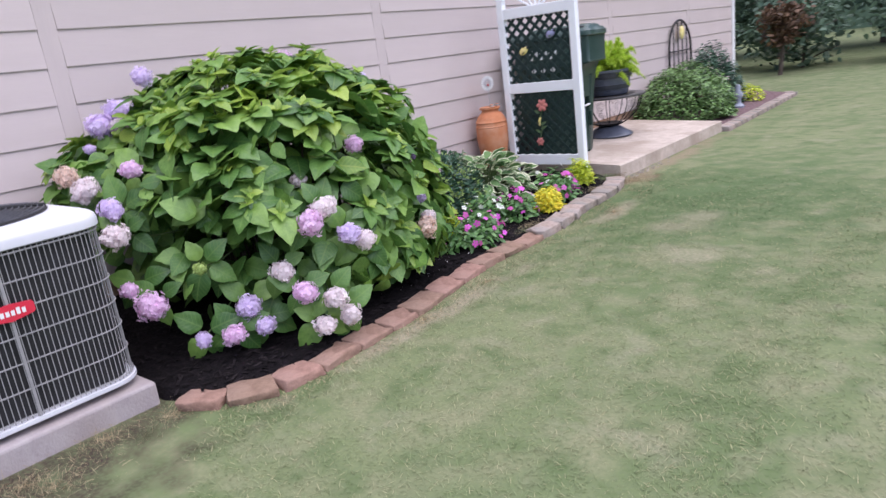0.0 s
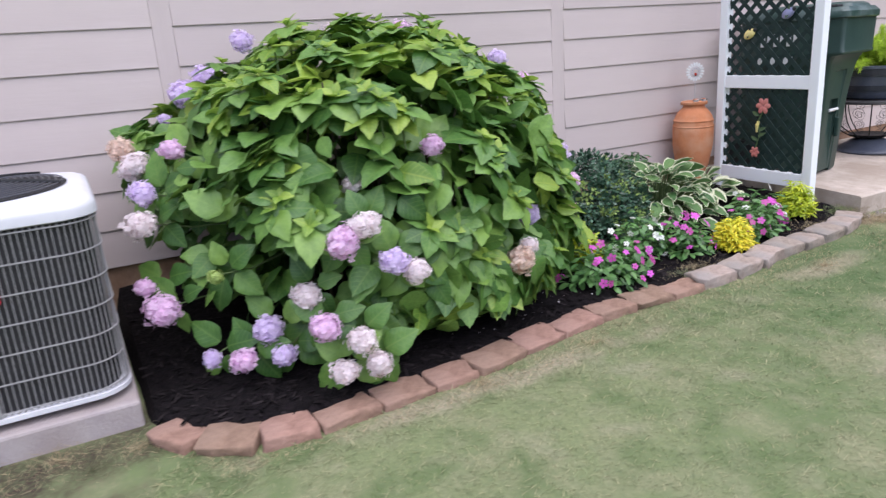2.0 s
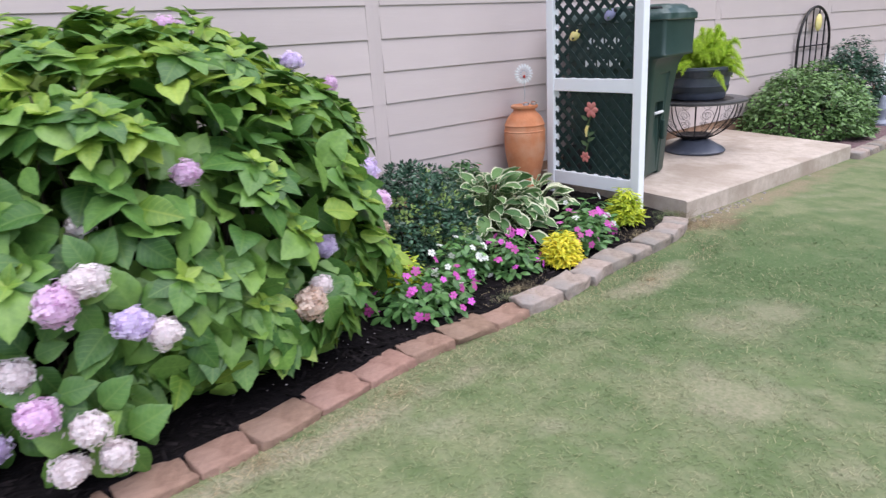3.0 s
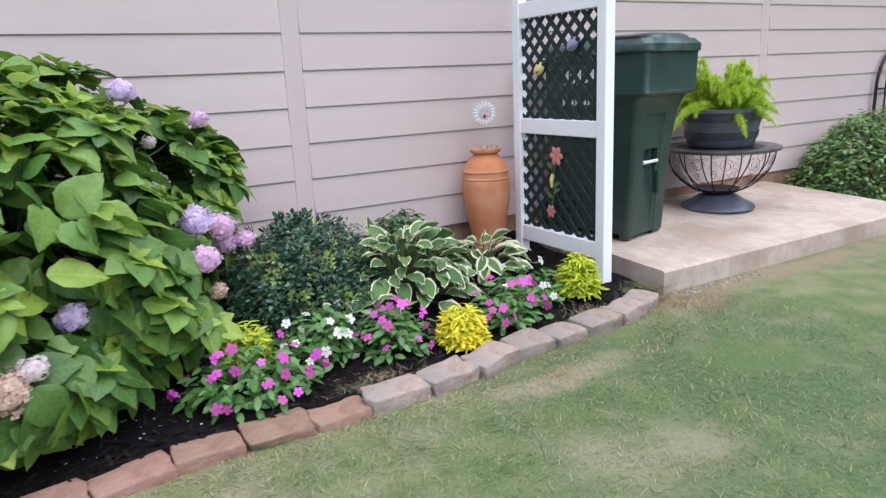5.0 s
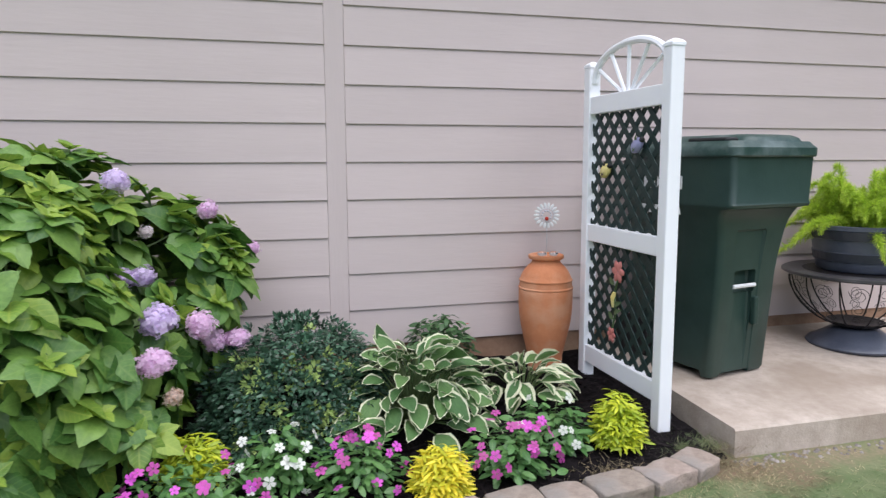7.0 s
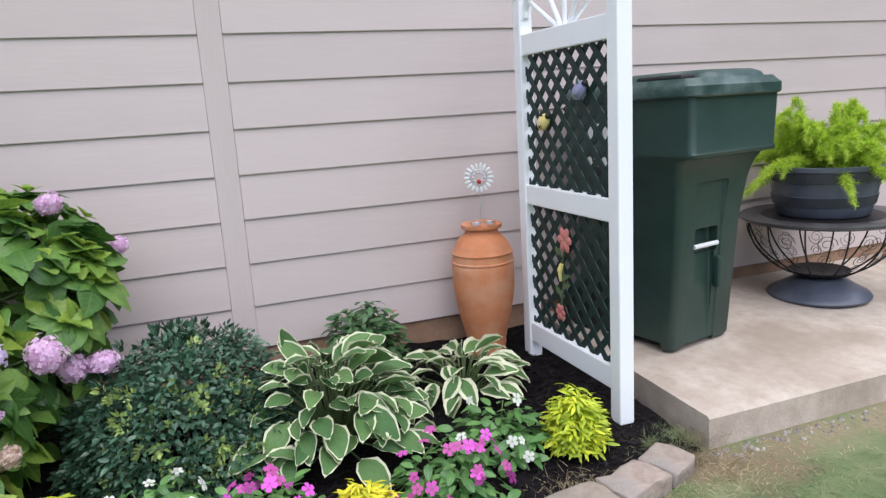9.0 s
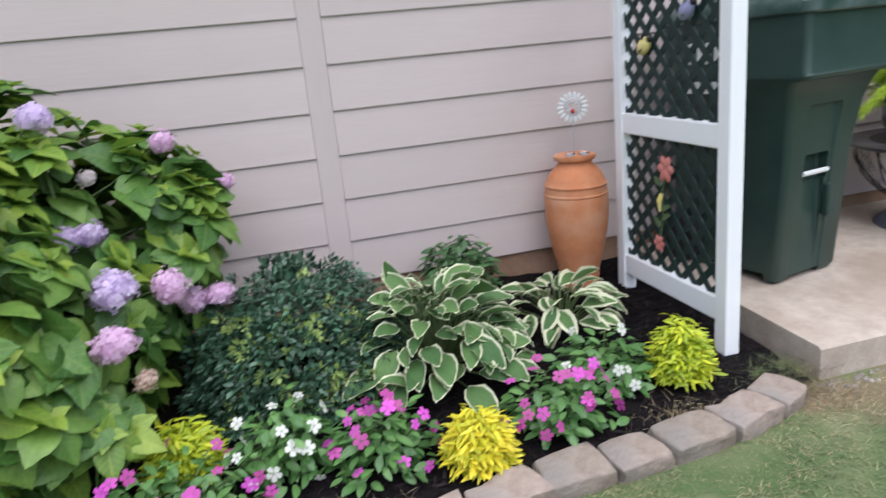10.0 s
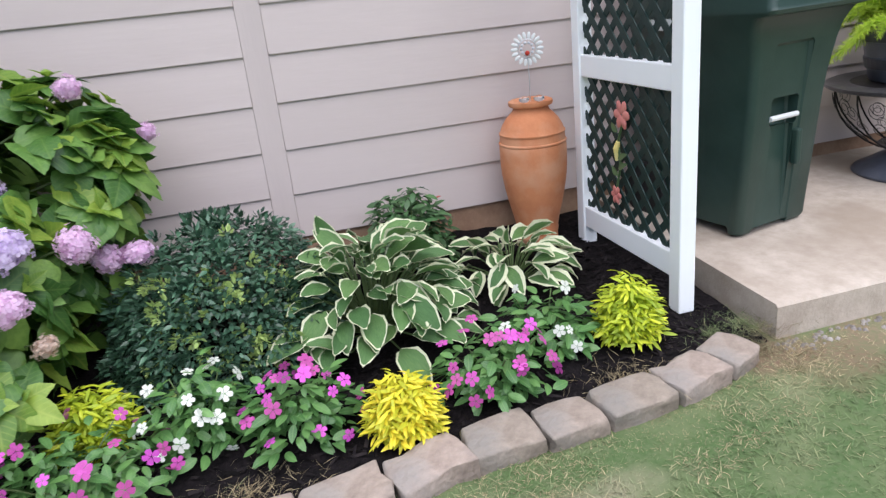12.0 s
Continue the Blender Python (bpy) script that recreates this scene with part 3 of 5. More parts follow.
# ---- air conditioner ----
def build_ac():
    ac = thing("air_conditioner", (-3.325, 2.803, 0.075), "grey outdoor air conditioner with pale wire grille on a concrete pad", "air conditioner")
    H, R = 0.424, 0.13
    smooth(part("coil", ring_loft([rounded(H - 0.024, H - 0.024, R - 0.02, z, 8) for z in (0.03, 0.72)]), M["ac_coil"], ac, "dark finned coil behind the grille"))
    smooth(part("base_pan", ring_loft([rounded(H - 0.09, H - 0.09, R * 0.6, 0.0, 8), rounded(H - 0.09, H - 0.09, R * 0.6, 0.020, 8), rounded(H - 0.04, H - 0.04, R * 0.8, 0.024, 8), rounded(H + 0.006, H + 0.006, R, 0.026, 8), rounded(H + 0.010, H + 0.010, R, 0.030, 8), rounded(H + 0.010, H + 0.010, R, 0.046, 8), rounded(H - 0.002, H - 0.002, R, 0.050, 8), rounded(H - 0.02, H - 0.02, R, 0.052, 8)]), M["ac_light"], ac, "pale grey base rim"))
    cap = [(0.000, 0.712), (0.006, 0.708), (0.012, 0.712), (0.012, 0.742), (0.008, 0.756), (-0.004, 0.768), (-0.025, 0.778), (-0.062, 0.786)]
    smooth(part("top_cap", ring_loft([rounded(H + o, H + o, R, z, 8) for o, z in cap], True), M["ac_light"], ac, "pale grey top cap"))
    # the cap is closed; a black disc gives the darkness under the guard
    part("fan_dark_disc", lathe([(0.0, 0.788), (0.355, 0.788), (0.358, 0.791), (0.350, 0.794), (0.0, 0.796)], 44), M["black"], ac, "black disc standing in for the shaded fan opening")
    for k in range(13):
        r = 0.075 + k * 0.0225
        z = 0.826 - 0.026 * (r / 0.345) ** 2.0
        part("guard_ring", tube([(r * math.cos(a * math.tau / 44), r * math.sin(a * math.tau / 44), z) for a in range(44)], 0.0028, 5, True), M["guard"], ac)
    for k in range(6):
        a = radians(12 + 60 * k)
        pts = [(r * math.cos(a), r * math.sin(a), 0.830 - 0.026 * (r / 0.345) ** 2.0) for r in (0.05, 0.15, 0.25, 0.352)]
        part("guard_spoke", tube(pts, 0.007, 6), M["black"], ac)
    smooth(part("guard_hub", lathe([(0.0, 0.815), (0.072, 0.815), (0.078, 0.822), (0.070, 0.831), (0.0, 0.835)], 28), M["black"], ac))
    # uprights evenly along the rounded square
    loop = rounded(H, H, R, 0, 8)
    pts = [Vector(p) for p in loop] + [Vector(loop[0])]
    total = sum((b - a).length for a, b in zip(pts, pts[1:]))
    wire_me = bpy.data.meshes.new("grille_wire")
    wire = box(-0.0018, 0.0018, -0.0018, 0.0018, 0.048, 0.712, 0.0008)
    wire.to_mesh(wire_me)
    wire.free()
    wire_me.materials.append(M["ac_wire"])
    count, seg, acc = 155, 0, 0.0
    for k in range(count):
        want = total * (k + 0.25) / count
        while acc + (pts[seg + 1] - pts[seg]).length < want:
            acc += (pts[seg + 1] - pts[seg]).length
            seg += 1
        d = (pts[seg + 1] - pts[seg]).normalized()
        p = pts[seg] + d * (want - acc)
        w = part("grille_wire", wire_me, None, ac)
        w.matrix_basis = pose(p.x, p.y, 0, 0, 0, math.degrees(math.atan2(d.y, d.x)))
    for k in range(7):
        z = 0.062 + k * 0.1055
        part("grille_band", tube([(x, y, z) for x, y, _ in rounded(H + 0.004, H + 0.004, R, 0, 8)], 0.0032, 5, True), M["ac_wire"], ac)
    part("grille_strap", box(H + 0.004, H + 0.009, -0.006, 0.006, 0.050, 0.712, 0.001), M["ac_wire"], ac)
    # badge
    bm = ring_loft([[(x, y, z) for y, z in ((-0.085, -0.012), (-0.085, 0.018), (-0.078, 0.027), (0, 0.034), (0.078, 0.027), (0.085, 0.018), (0.085, -0.012), (0.078, -0.020), (0, -0.033), (-0.078, -0.020))] for x in (0, 0.008)])
    badge = part("badge", bm, M["badge"], ac, "red enamel badge with a white mark")
    badge.location = (H + 0.010, 0.0, 0.478)
    part("badge_mark", join([box(0.0082, 0.0095, y, y + 0.013, -0.010, 0.010 + (0.006 if k in (0, 4) else 0)) for k, y in enumerate((-0.056, -0.037, -0.018, 0.001, 0.020, 0.039))]), M["trim"], badge)
    return ac


build_ac()
pad = part("ac_pad", box(-3.80, -2.85, 2.25, 3.245, -0.12, 0.074, 0.012, 2), M["pad"])
tagged(pad, "grey concrete pad under the air conditioner", "pad")


# ---- trellis ----
def build_trellis():
    tr = thing("trellis_screen", (-3.565, 7.682, 0.03), "white vinyl trellis screen with dark green lattice and arched top", "trellis", turn=0)
    O = Vector((-3.57, 7.66, 0.03))

    def loc(bm):
        bmesh.ops.translate(bm, vec=-O, verts=bm.verts)
        return bm
    for x0, x1, zb in ((-3.982, -3.915, 0.06), (-3.228, -3.158, 0.02)):
        p = part("post", loc(box(x0, x1, 7.627, 7.693, zb, 1.765, 0.006, 2)), M["vinyl"], tr)
        cx = (x0 + x1) / 2
        cap = ring_loft([rounded(h, h - 0.003, 0.006, z, 2, cx, 7.66) for h, z in ((0.039, 1.763), (0.039, 1.776), (0.028, 1.788), (0.008, 1.797))])
        part("post_cap", loc(cap), M["vinyl"], p)
    for z0, z1 in ((1.515, 1.608), (0.833, 0.925), (0.150, 0.247)):
        part("rail", loc(box(-3.916, -3.227, 7.634, 7.686, z0, z1, 0.005, 2)), M["vinyl"], tr)
    cx, half = -3.572, 0.345
    arch = []
    for k in range(25):
        a = math.pi * k / 24
        arch.append((cx - half * math.cos(a), 7.66, 1.68 + 0.165 * math.sin(a) ** 0.85))
    part("arch", loc(tube(arch, 0.018, 8)), M["vinyl"], tr)
    for k in range(5):
        a = radians(28 + 31 * k)
        e = (cx - half * 0.97 * math.cos(a), 7.66, 1.665 + 0.165 * math.sin(a))
        part("spoke", loc(tube([(cx - 0.05 * math.cos(a), 7.66, 1.600), e], 0.010, 6)), M["vinyl"], tr)
    # lattice slats, clipped to each opening
    for z0, z1 in ((0.922, 1.518), (0.245, 0.836)):
        x0, x1 = -3.92, -3.224
        for side in (1, -1):
            c = -1.2
            while c < 1.6:
                # the line x + side * z = const within the opening
                pts = []
                base = x0 + c
                for z in (z0, z1):
                    pts.append([base + (z - z0) * side, z])
                (xa, za), (xb, zb) = pts
                if xa > xb:
                    (xa, za), (xb, zb) = (xb, zb), (xa, za)
                if xb > x0 and xa < x1:
                    if xa < x0:
                        za += (x0 - xa) * (zb - za) / (xb - xa)
                        xa = x0
                    if xb > x1:
                        zb -= (xb - x1) * (zb - za) / (xb - xa)
                        xb = x1
                    ln = math.hypot(xb - xa, zb - za)
                    if ln > 0.03:
                        ang = math.degrees(math.atan2(zb - za, xb - xa))
                        s = part("lattice_slat", box(-ln / 2, ln / 2, -0.0025, 0.0025, -0.0150, 0.0150), M["lattice"], tr)
                        s.matrix_basis = Matrix.Translation(-O) @ pose((xa + xb) / 2, 7.656 + side * 0.0027, (za + zb) / 2) @ pose(0, 0, 0, 0, -ang, 0)
                c += 0.102
    return tr


build_trellis()


# ---- wheeled bin ----
def build_bin():
    O = Vector((-3.731, 8.29, slab_z(-3.731)))
    b = thing("wheeled_bin", O, "dark green plastic wheeled bin beside the house wall", "bin", turn=12)
    back = -0.355
    rings = []
    for z, hw, f in ((0.0, 0.206, 0.228), (0.02, 0.213, 0.240), (0.55, 0.224, 0.279), (0.64, 0.230, 0.288), (0.71, 0.239, 0.297), (0.77, 0.248, 0.305), (0.82, 0.264, 0.312), (0.855, 0.277, 0.325), (0.885, 0.287, 0.345), (0.897, 0.292, 0.402), (0.912, 0.295, 0.408), (0.925, 0.291, 0.402), (1.13, 0.297, 0.408), (1.15, 0.297, 0.408)):
        rings.append(rounded((f - back) / 2, hw, 0.032, z, 4, (f + back) / 2, 0))
    body = smooth(part("body", ring_loft(rings), M["bin"], b))
    # the lift pocket and the channel below it are cut into the front
    panel = box(0.234, 0.5, -0.135, 0.090, -0.05, 0.78, 0.012)
    for v in panel.verts:
        v.co.x += 0.0695 * v.co.z if v.co.x < 0.3 else 0
    for bx in (panel, box(0.19, 0.5, -0.135, 0.090, -0.05, 0.020), box(0.215, 0.45, -0.098, 0.062, 0.445, 0.565, 0.01), box(0.236, 0.45, -0.085, 0.048, -0.05, 0.45, 0.008), box(-0.15, 0.18, -0.6, 0.6, -0.05, 0.035, 0.01)):
        cutter = part("cutter", bx, None)
        cutter.parent = b
        mod = body.modifiers.new("cut", "BOOLEAN")
        mod.object, mod.operation, mod.solver = cutter, "DIFFERENCE", "EXACT"
        bpy.context.view_layer.update()
        cut = bpy.data.meshes.new_from_object(body.evaluated_get(bpy.context.evaluated_depsgraph_get()))
        body.modifiers.clear()
        body.data = cut
        bpy.data.objects.remove(cutter)
    body.data.materials.clear()
    body.data.materials.append(M["bin"])
    part("lift_bar", tube([(0.268, -0.100, 0.482), (0.268, 0.064, 0.482)], 0.011, 10), M["trim"], b, "pale lift bar across the pocket")
    part("latch", box(0.258, 0.290, 0.050, 0.082, 0.27, 0.42, 0.008, 2), M["bin"], b)
    lid_rings = []
    for z, hw, f, bk in ((1.145, 0.306, 0.422, -0.39), (1.152, 0.312, 0.428, -0.395), (1.19, 0.312, 0.428, -0.395), (1.205, 0.300, 0.412, -0.385), (1.222, 0.290, 0.398, -0.365)):
        lid_rings.append(rounded((f - bk) / 2, hw, 0.055, z, 5, (f + bk) / 2, 0))
    lid = smooth(part("lid", ring_loft(lid_rings), M["bin_lid"], b, "slightly faded green lid with pale highlights in its colour"))
    dome = [rounded((f - bk) / 2, hw, 0.06, z, 5, (f + bk) / 2, 0.045) for z, hw, f, bk in ((1.215, 0.215, 0.385, -0.27), (1.240, 0.200, 0.372, -0.25), (1.255, 0.180, 0.34, -0.20), (1.258, 0.150, 0.30, -0.16))]
    smooth(part("lid_dome", ring_loft(dome), M["bin_lid"], lid))
    part("lid_grip", box(0.10, 0.34, -0.285, -0.195, 1.215, 1.240, 0.01, 2), M["black"], lid)
    part("handle", tube([(-0.34, -0.22, 1.09), (-0.415, -0.22, 1.12), (-0.415, 0.22, 1.12), (-0.34, 0.22, 1.09)], 0.018, 8), M["black"], b)
    for s in (-1, 1):
        part("wheel", join([tube([(-0.29, s * 0.205, 0.125), (-0.29, s * 0.255, 0.125)], 0.125, 24)]), M["black"], b)
    # pale emblem on the side towards the trellis, plain shapes
    marks = []
    for k in range(6):
        x = -0.185 + k * 0.048
        tall = 0.034 if k % 2 else 0.046
        marks.append(box(x, x + 0.030, -0.300, -0.284, 1.015 - tall, 1.015 + tall, 0.003))
        marks.append(box(x - 0.02, x + 0.012, -0.291, -0.245, 0.872 - tall * 0.7, 0.872 + tall * 0.7, 0.003))
    part("emblem", join(marks), M["trim"], b, "pale stamped emblem")["kind"] = "stuff"
    return b


build_bin()


# ---- urn and spinner ----
def build_urn():
    u = thing("terracotta_urn", (-4.03, 7.465, 0.085), "tall orange terracotta urn standing in the mulch", "urn")
    prof = [(0.0, 0.0), (0.086, 0.0), (0.094, 0.012), (0.096, 0.03), (0.094, 0.05), (0.099, 0.055), (0.10, 0.068), (0.098, 0.075)]
    for k in range(1, 13):
        z = 0.075 + 0.39 * k / 12
        prof.append((0.098 + 0.054 * math.sin(min(1.0, k / 10) * math.pi / 2) ** 1.2, z))
    prof += [(0.150, 0.470), (0.1535, 0.474), (0.1535, 0.480), (0.149, 0.484), (0.146, 0.512), (0.1495, 0.517), (0.1495, 0.523), (0.144, 0.527), (0.136, 0.55), (0.120, 0.578), (0.100, 0.60), (0.084, 0.615), (0.079, 0.628), (0.079, 0.637), (0.066, 0.637), (0.064, 0.55), (0.0, 0.54)]
    smooth(part("body", lathe(prof, 48), M["terra"], u))
    smooth(part("rim", lathe([(0.068, 0.634), (0.081, 0.634), (0.096, 0.640), (0.100, 0.648), (0.098, 0.660), (0.090, 0.664), (0.072, 0.662), (0.066, 0.655)], 48), M["terra"], u))
    s = thing("garden_spinner", (-4.03, 7.465, 0.63), "small silver flower spinner on a thin stake in the urn", "garden ornament")
    part("stake", tube([(0, 0, -0.05), (0.006, 0, 0.20), (0.0, 0, 0.325)], 0.0022, 6), M["steel"], s)
    face = Vector((0.92, -0.40, 0.0)).normalized()
    sidev = Vector((0, 0, 1)).cross(face)
    c = Vector((0.0, 0.0, 0.337))
    for k in range(18):
        a = k * math.tau / 18
        d = sidev * math.cos(a) + Vector((0, 0, 1)) * math.sin(a)
        bm = bmesh.new()
        bmesh.ops.create_uvsphere(bm, u_segments=8, v_segments=5, radius=1)
        bmesh.ops.scale(bm, vec=(0.017, 0.0085, 0.004), verts=bm.verts)
        bm.transform(leaf_pose(c + d * 0.057, d, face + d * 0.3, 1.0))
        part("petal", bm, M["trim"], s)
    for k in range(10):
        a = k * math.tau / 10
        d = sidev * math.cos(a) + Vector((0, 0, 1)) * math.sin(a)
        bm = bmesh.new()
        bmesh.ops.create_uvsphere(bm, u_segments=8, v_segments=5, radius=0.007)
        bmesh.ops.translate(bm, vec=c + d * 0.026 + face * 0.004, verts=bm.verts)
        part("bead", bm, M["stone_pale"], s)
    part("rim_wire", tube([c + (sidev * math.cos(a * math.tau / 32) + Vector((0, 0, 1)) * math.sin(a * math.tau / 32)) * 0.040 for a in range(32)], 0.0025, 5, True), M["steel"], s)
    bm = bmesh.new()
    bmesh.ops.create_uvsphere(bm, u_segments=10, v_segments=7, radius=0.011)
    bmesh.ops.translate(bm, vec=c + face * 0.008 + Vector((0, 0, -0.018)), verts=bm.verts)
    part("ladybird", bm, M["red_fl"], s, "small red bead")
    for k, (dx, dy) in enumerate(((0.043, -0.040), (0.053, 0.005))):
        bm = bmesh.new()
        bmesh.ops.create_icosphere(bm, subdivisions=2, radius=0.024)
        bmesh.ops.scale(bm, vec=(1.2, 1, 0.6), verts=bm.verts)
        g = smooth(part("glass_pebble", bm, M["glass"]))
        g.location = (-4.03 + dx * 1.6, 7.465 + dy * 1.4, 0.762)
        tagged(g, "clear glass pebble on the urn rim", "pebble", "glass pebbles on the urn")


build_urn()


# ---- fire pit table and planter ----
def build_fire_pit():
    cx, cy = -3.80, 9.42
    z0 = slab_z(cx)
    f = thing("fire_pit", (cx, cy, z0), "dark iron scrollwork fire pit on a flared base", "fire pit")
    smooth(part("base", lathe([(0.0, 0.0), (0.262, 0.0), (0.268, 0.012), (0.255, 0.03), (0.19, 0.065), (0.14, 0.10), (0.10, 0.115), (0.0, 0.115)], 40), M["slate"], f, "blue-grey flared metal base"))
    smooth(part("top_ring", lathe([(0.30, 0.438), (0.41, 0.438), (0.425, 0.446), (0.425, 0.46), (0.41, 0.468), (0.30, 0.462)], 48), M["rim"], f, "dark flat rim"))
    smooth(part("bowl", lathe([(0.0, 0.115), (0.10, 0.118), (0.15, 0.135), (0.16, 0.15), (0.14, 0.145), (0.0, 0.13)], 32), M["iron"], f))
    for k in range(12):
        a = k * math.tau / 12
        pts = []
        for j in range(9):
            t = j / 8
            r = 0.10 + 0.285 * math.sin(t * math.pi / 2) ** 0.9
            pts.append((r * math.cos(a), r * math.sin(a), 0.12 + 0.32 * t ** 1.35))
        part("rib", tube(pts, 0.0048, 5), M["iron"], f)
    for k in range(12):
        a0 = (k + 0.5) * math.tau / 12
        for zz, s, sg in ((0.36, 0.052, 1), (0.27, 0.042, -1), (0.20, 0.03, 1)):
            pts = []
            for j in range(20):
                t = j / 19
                rr = s * (1 - 0.75 * t)
                q = t * 3.6 * math.pi * sg
                tz = zz + rr * math.sin(q)
                u = max(0.02, (tz - 0.12) / 0.32) ** (1 / 1.35)
                r = 0.10 + 0.285 * math.sin(min(1, u) * math.pi / 2) ** 0.9
                ang = a0 + rr * math.cos(q) / max(r, 0.12)
                pts.append((r * math.cos(ang), r * math.sin(ang), tz))
            part("scroll", tube(pts, 0.0017, 4), M["iron"], f)
    # the barrel planter rests on the rim and grate
    part("grate", lathe([(0.0, 0.458), (0.31, 0.458), (0.31, 0.464), (0.0, 0.464)], 32), M["iron"], f)
    p = thing("barrel_planter", (cx, cy, z0 + 0.469), "dark blue-grey barrel planter on the fire pit", "planter")
    prof = [(0.0, 0.0), (0.225, 0.0), (0.235, 0.01), (0.245, 0.06), (0.252, 0.062), (0.262, 0.115), (0.257, 0.117), (0.272, 0.19), (0.280, 0.192), (0.292, 0.245), (0.300, 0.25), (0.302, 0.272), (0.292, 0.276), (0.28, 0.27), (0.272, 0.24), (0.0, 0.235)]
    body = smooth(part("body", lathe(prof, 44), M["slate"], p))
    part("hoop", lathe([(0.2475, 0.064), (0.254, 0.064), (0.264, 0.113), (0.2575, 0.113)], 44), M["hoop"], p)
    part("hoop", lathe([(0.2755, 0.194), (0.283, 0.194), (0.294, 0.243), (0.287, 0.243)], 44), M["hoop"], p)
    fern = thing("foxtail_fern", (cx, cy, z0 + 0.71), "bright green foxtail fern overflowing its planter", "fern")
    rng = random.Random(21)
    needle = (np.array([(0, -0.022, 0), (0.6, -0.024, 0.02), (1, 0, 0), (0.6, 0.024, 0.02), (0, 0.022, 0)]), [((0, 1, 2, 3, 4), 0)])
    for k in range(104):
        a = k * 2.39996
        reach = rng.uniform(0.12, 0.38) * (0.6 + 0.4 * (k % 3) / 2)
        top = rng.uniform(0.18, 0.42) - reach * 0.75
        r0 = rng.uniform(0.03, 0.2)
        poses, spine = [], []
        for j in range(15):
            t = j / 14
            r = r0 + reach * t
            z = top * math.sin(t * 2.0) * 1.1 + 0.02 - 0.20 * t * t * (reach / 0.4)
            spine.append(Vector((r * math.cos(a), r * math.sin(a), z)))
        for j in range(1, 15):
            d = (spine[j] - spine[j - 1]).normalized()
            for _ in range(60):
                o = Vector((rng.gauss(0, 1), rng.gauss(0, 1), rng.gauss(0, 1))).normalized()
                p0 = spine[j - 1].lerp(spine[j], rng.random())
                wid = 0.062 * (1.0 - 0.6 * (j / 14) ** 2)
                poses.append(leaf_pose(p0, o + d * 0.9, (rng.gauss(0, 1), rng.gauss(0, 1), 1), wid * rng.uniform(0.6, 1.1)))
        part("frond", scatter("frond", needle, poses, [M["fern"]]), None, fern)
    return f


build_fire_pit()


# ---- hydrangea ----
BUSH = Vector((-3.40, 4.55, 0.05))
LOBES = (((-3.33, 4.48, 0.52), (0.78, 1.03, 0.88)), ((-3.72, 5.00, 0.56), (0.40, 0.72, 0.77)), ((-3.68, 3.95, 0.66), (0.46, 0.50, 0.56)), ((-3.78, 5.42, 0.68), (0.34, 0.38, 0.47)), ((-3.74, 4.40, 0.98), (0.34, 0.46, 0.40)), ((-3.86, 3.77, 0.80), (0.29, 0.36, 0.35)), ((-3.95, 4.20, 1.06), (0.21, 0.32, 0.29)), ((-3.86, 5.56, 0.76), (0.26, 0.29, 0.33)), ((-3.32, 5.18, 0.36), (0.44, 0.42, 0.30)), ((-3.50, 4.74, 1.04), (0.36, 0.52, 0.32)), ((-2.93, 4.65, 0.28), (0.37, 0.58, 0.22)), ((-3.48, 5.26, 0.55), (0.33, 0.35, 0.34)))


def in_bush(p, k=1.0):
    return any(sum(((p[i] - c[i]) / (r[i] * k)) ** 2 for i in range(3)) < 1 for c, r in LOBES)


FLORETS = {}


def floret_head(material, variant):
    """A mophead: a ball of small four-petalled florets."""
    if (material, variant) in FLORETS:
        return FLORETS[(material, variant)]
    rng = random.Random(variant * 7 + 1)
    v, f = [], []
    for q in range(4):
        a = q * math.pi / 2
        ca, sa = math.cos(a), math.sin(a)
        base = len(v)
        for x, y, z in ((0.03, 0, 0), (0.28, -0.24, 0.10), (0.55, -0.15, 0.03), (0.56, 0.15, 0.05), (0.28, 0.24, 0.09)):
            v.append((x * ca - y * sa, x * sa + y * ca, z))
        f.append((tuple(range(base, base + 5)), 0))
    poses = []
    n = 170
    squash = (1.0, 0.9, 0.82)[variant % 3]
    for k in range(n):
        z = 1 - 2 * (k + 0.5) / n
        a = k * 2.39996
        d = Vector((math.sqrt(1 - z * z) * math.cos(a), math.sqrt(1 - z * z) * math.sin(a), z * squash))
        d *= 1 + 0.28 * noise.noise(d * 1.9 + Vector((variant * 3.1, 0, 0))) + rng.gauss(0, 0.10)
        o = Vector((rng.gauss(0, 0.45), rng.gauss(0, 0.45), rng.gauss(0, 0.45)))
        poses.append(leaf_pose(d * 0.92, (d + o).orthogonal(), d + o, 0.36 * rng.uniform(0.7, 1.25)))
    # a closed heart of overlapping petals under the outer florets
    for k in range(60):
        z = 1 - 2 * (k + 0.5) / 60
        a = k * 2.39996
        d = Vector((math.sqrt(1 - z * z) * math.cos(a), math.sqrt(1 - z * z) * math.sin(a), z * squash))
        poses.append(leaf_pose(d * 0.72, d.orthogonal(), d, 0.55))
    me = scatter("flower_head", (np.array(v), f), poses, [M[material]])
    FLORETS[(material, variant)] = me
    return me


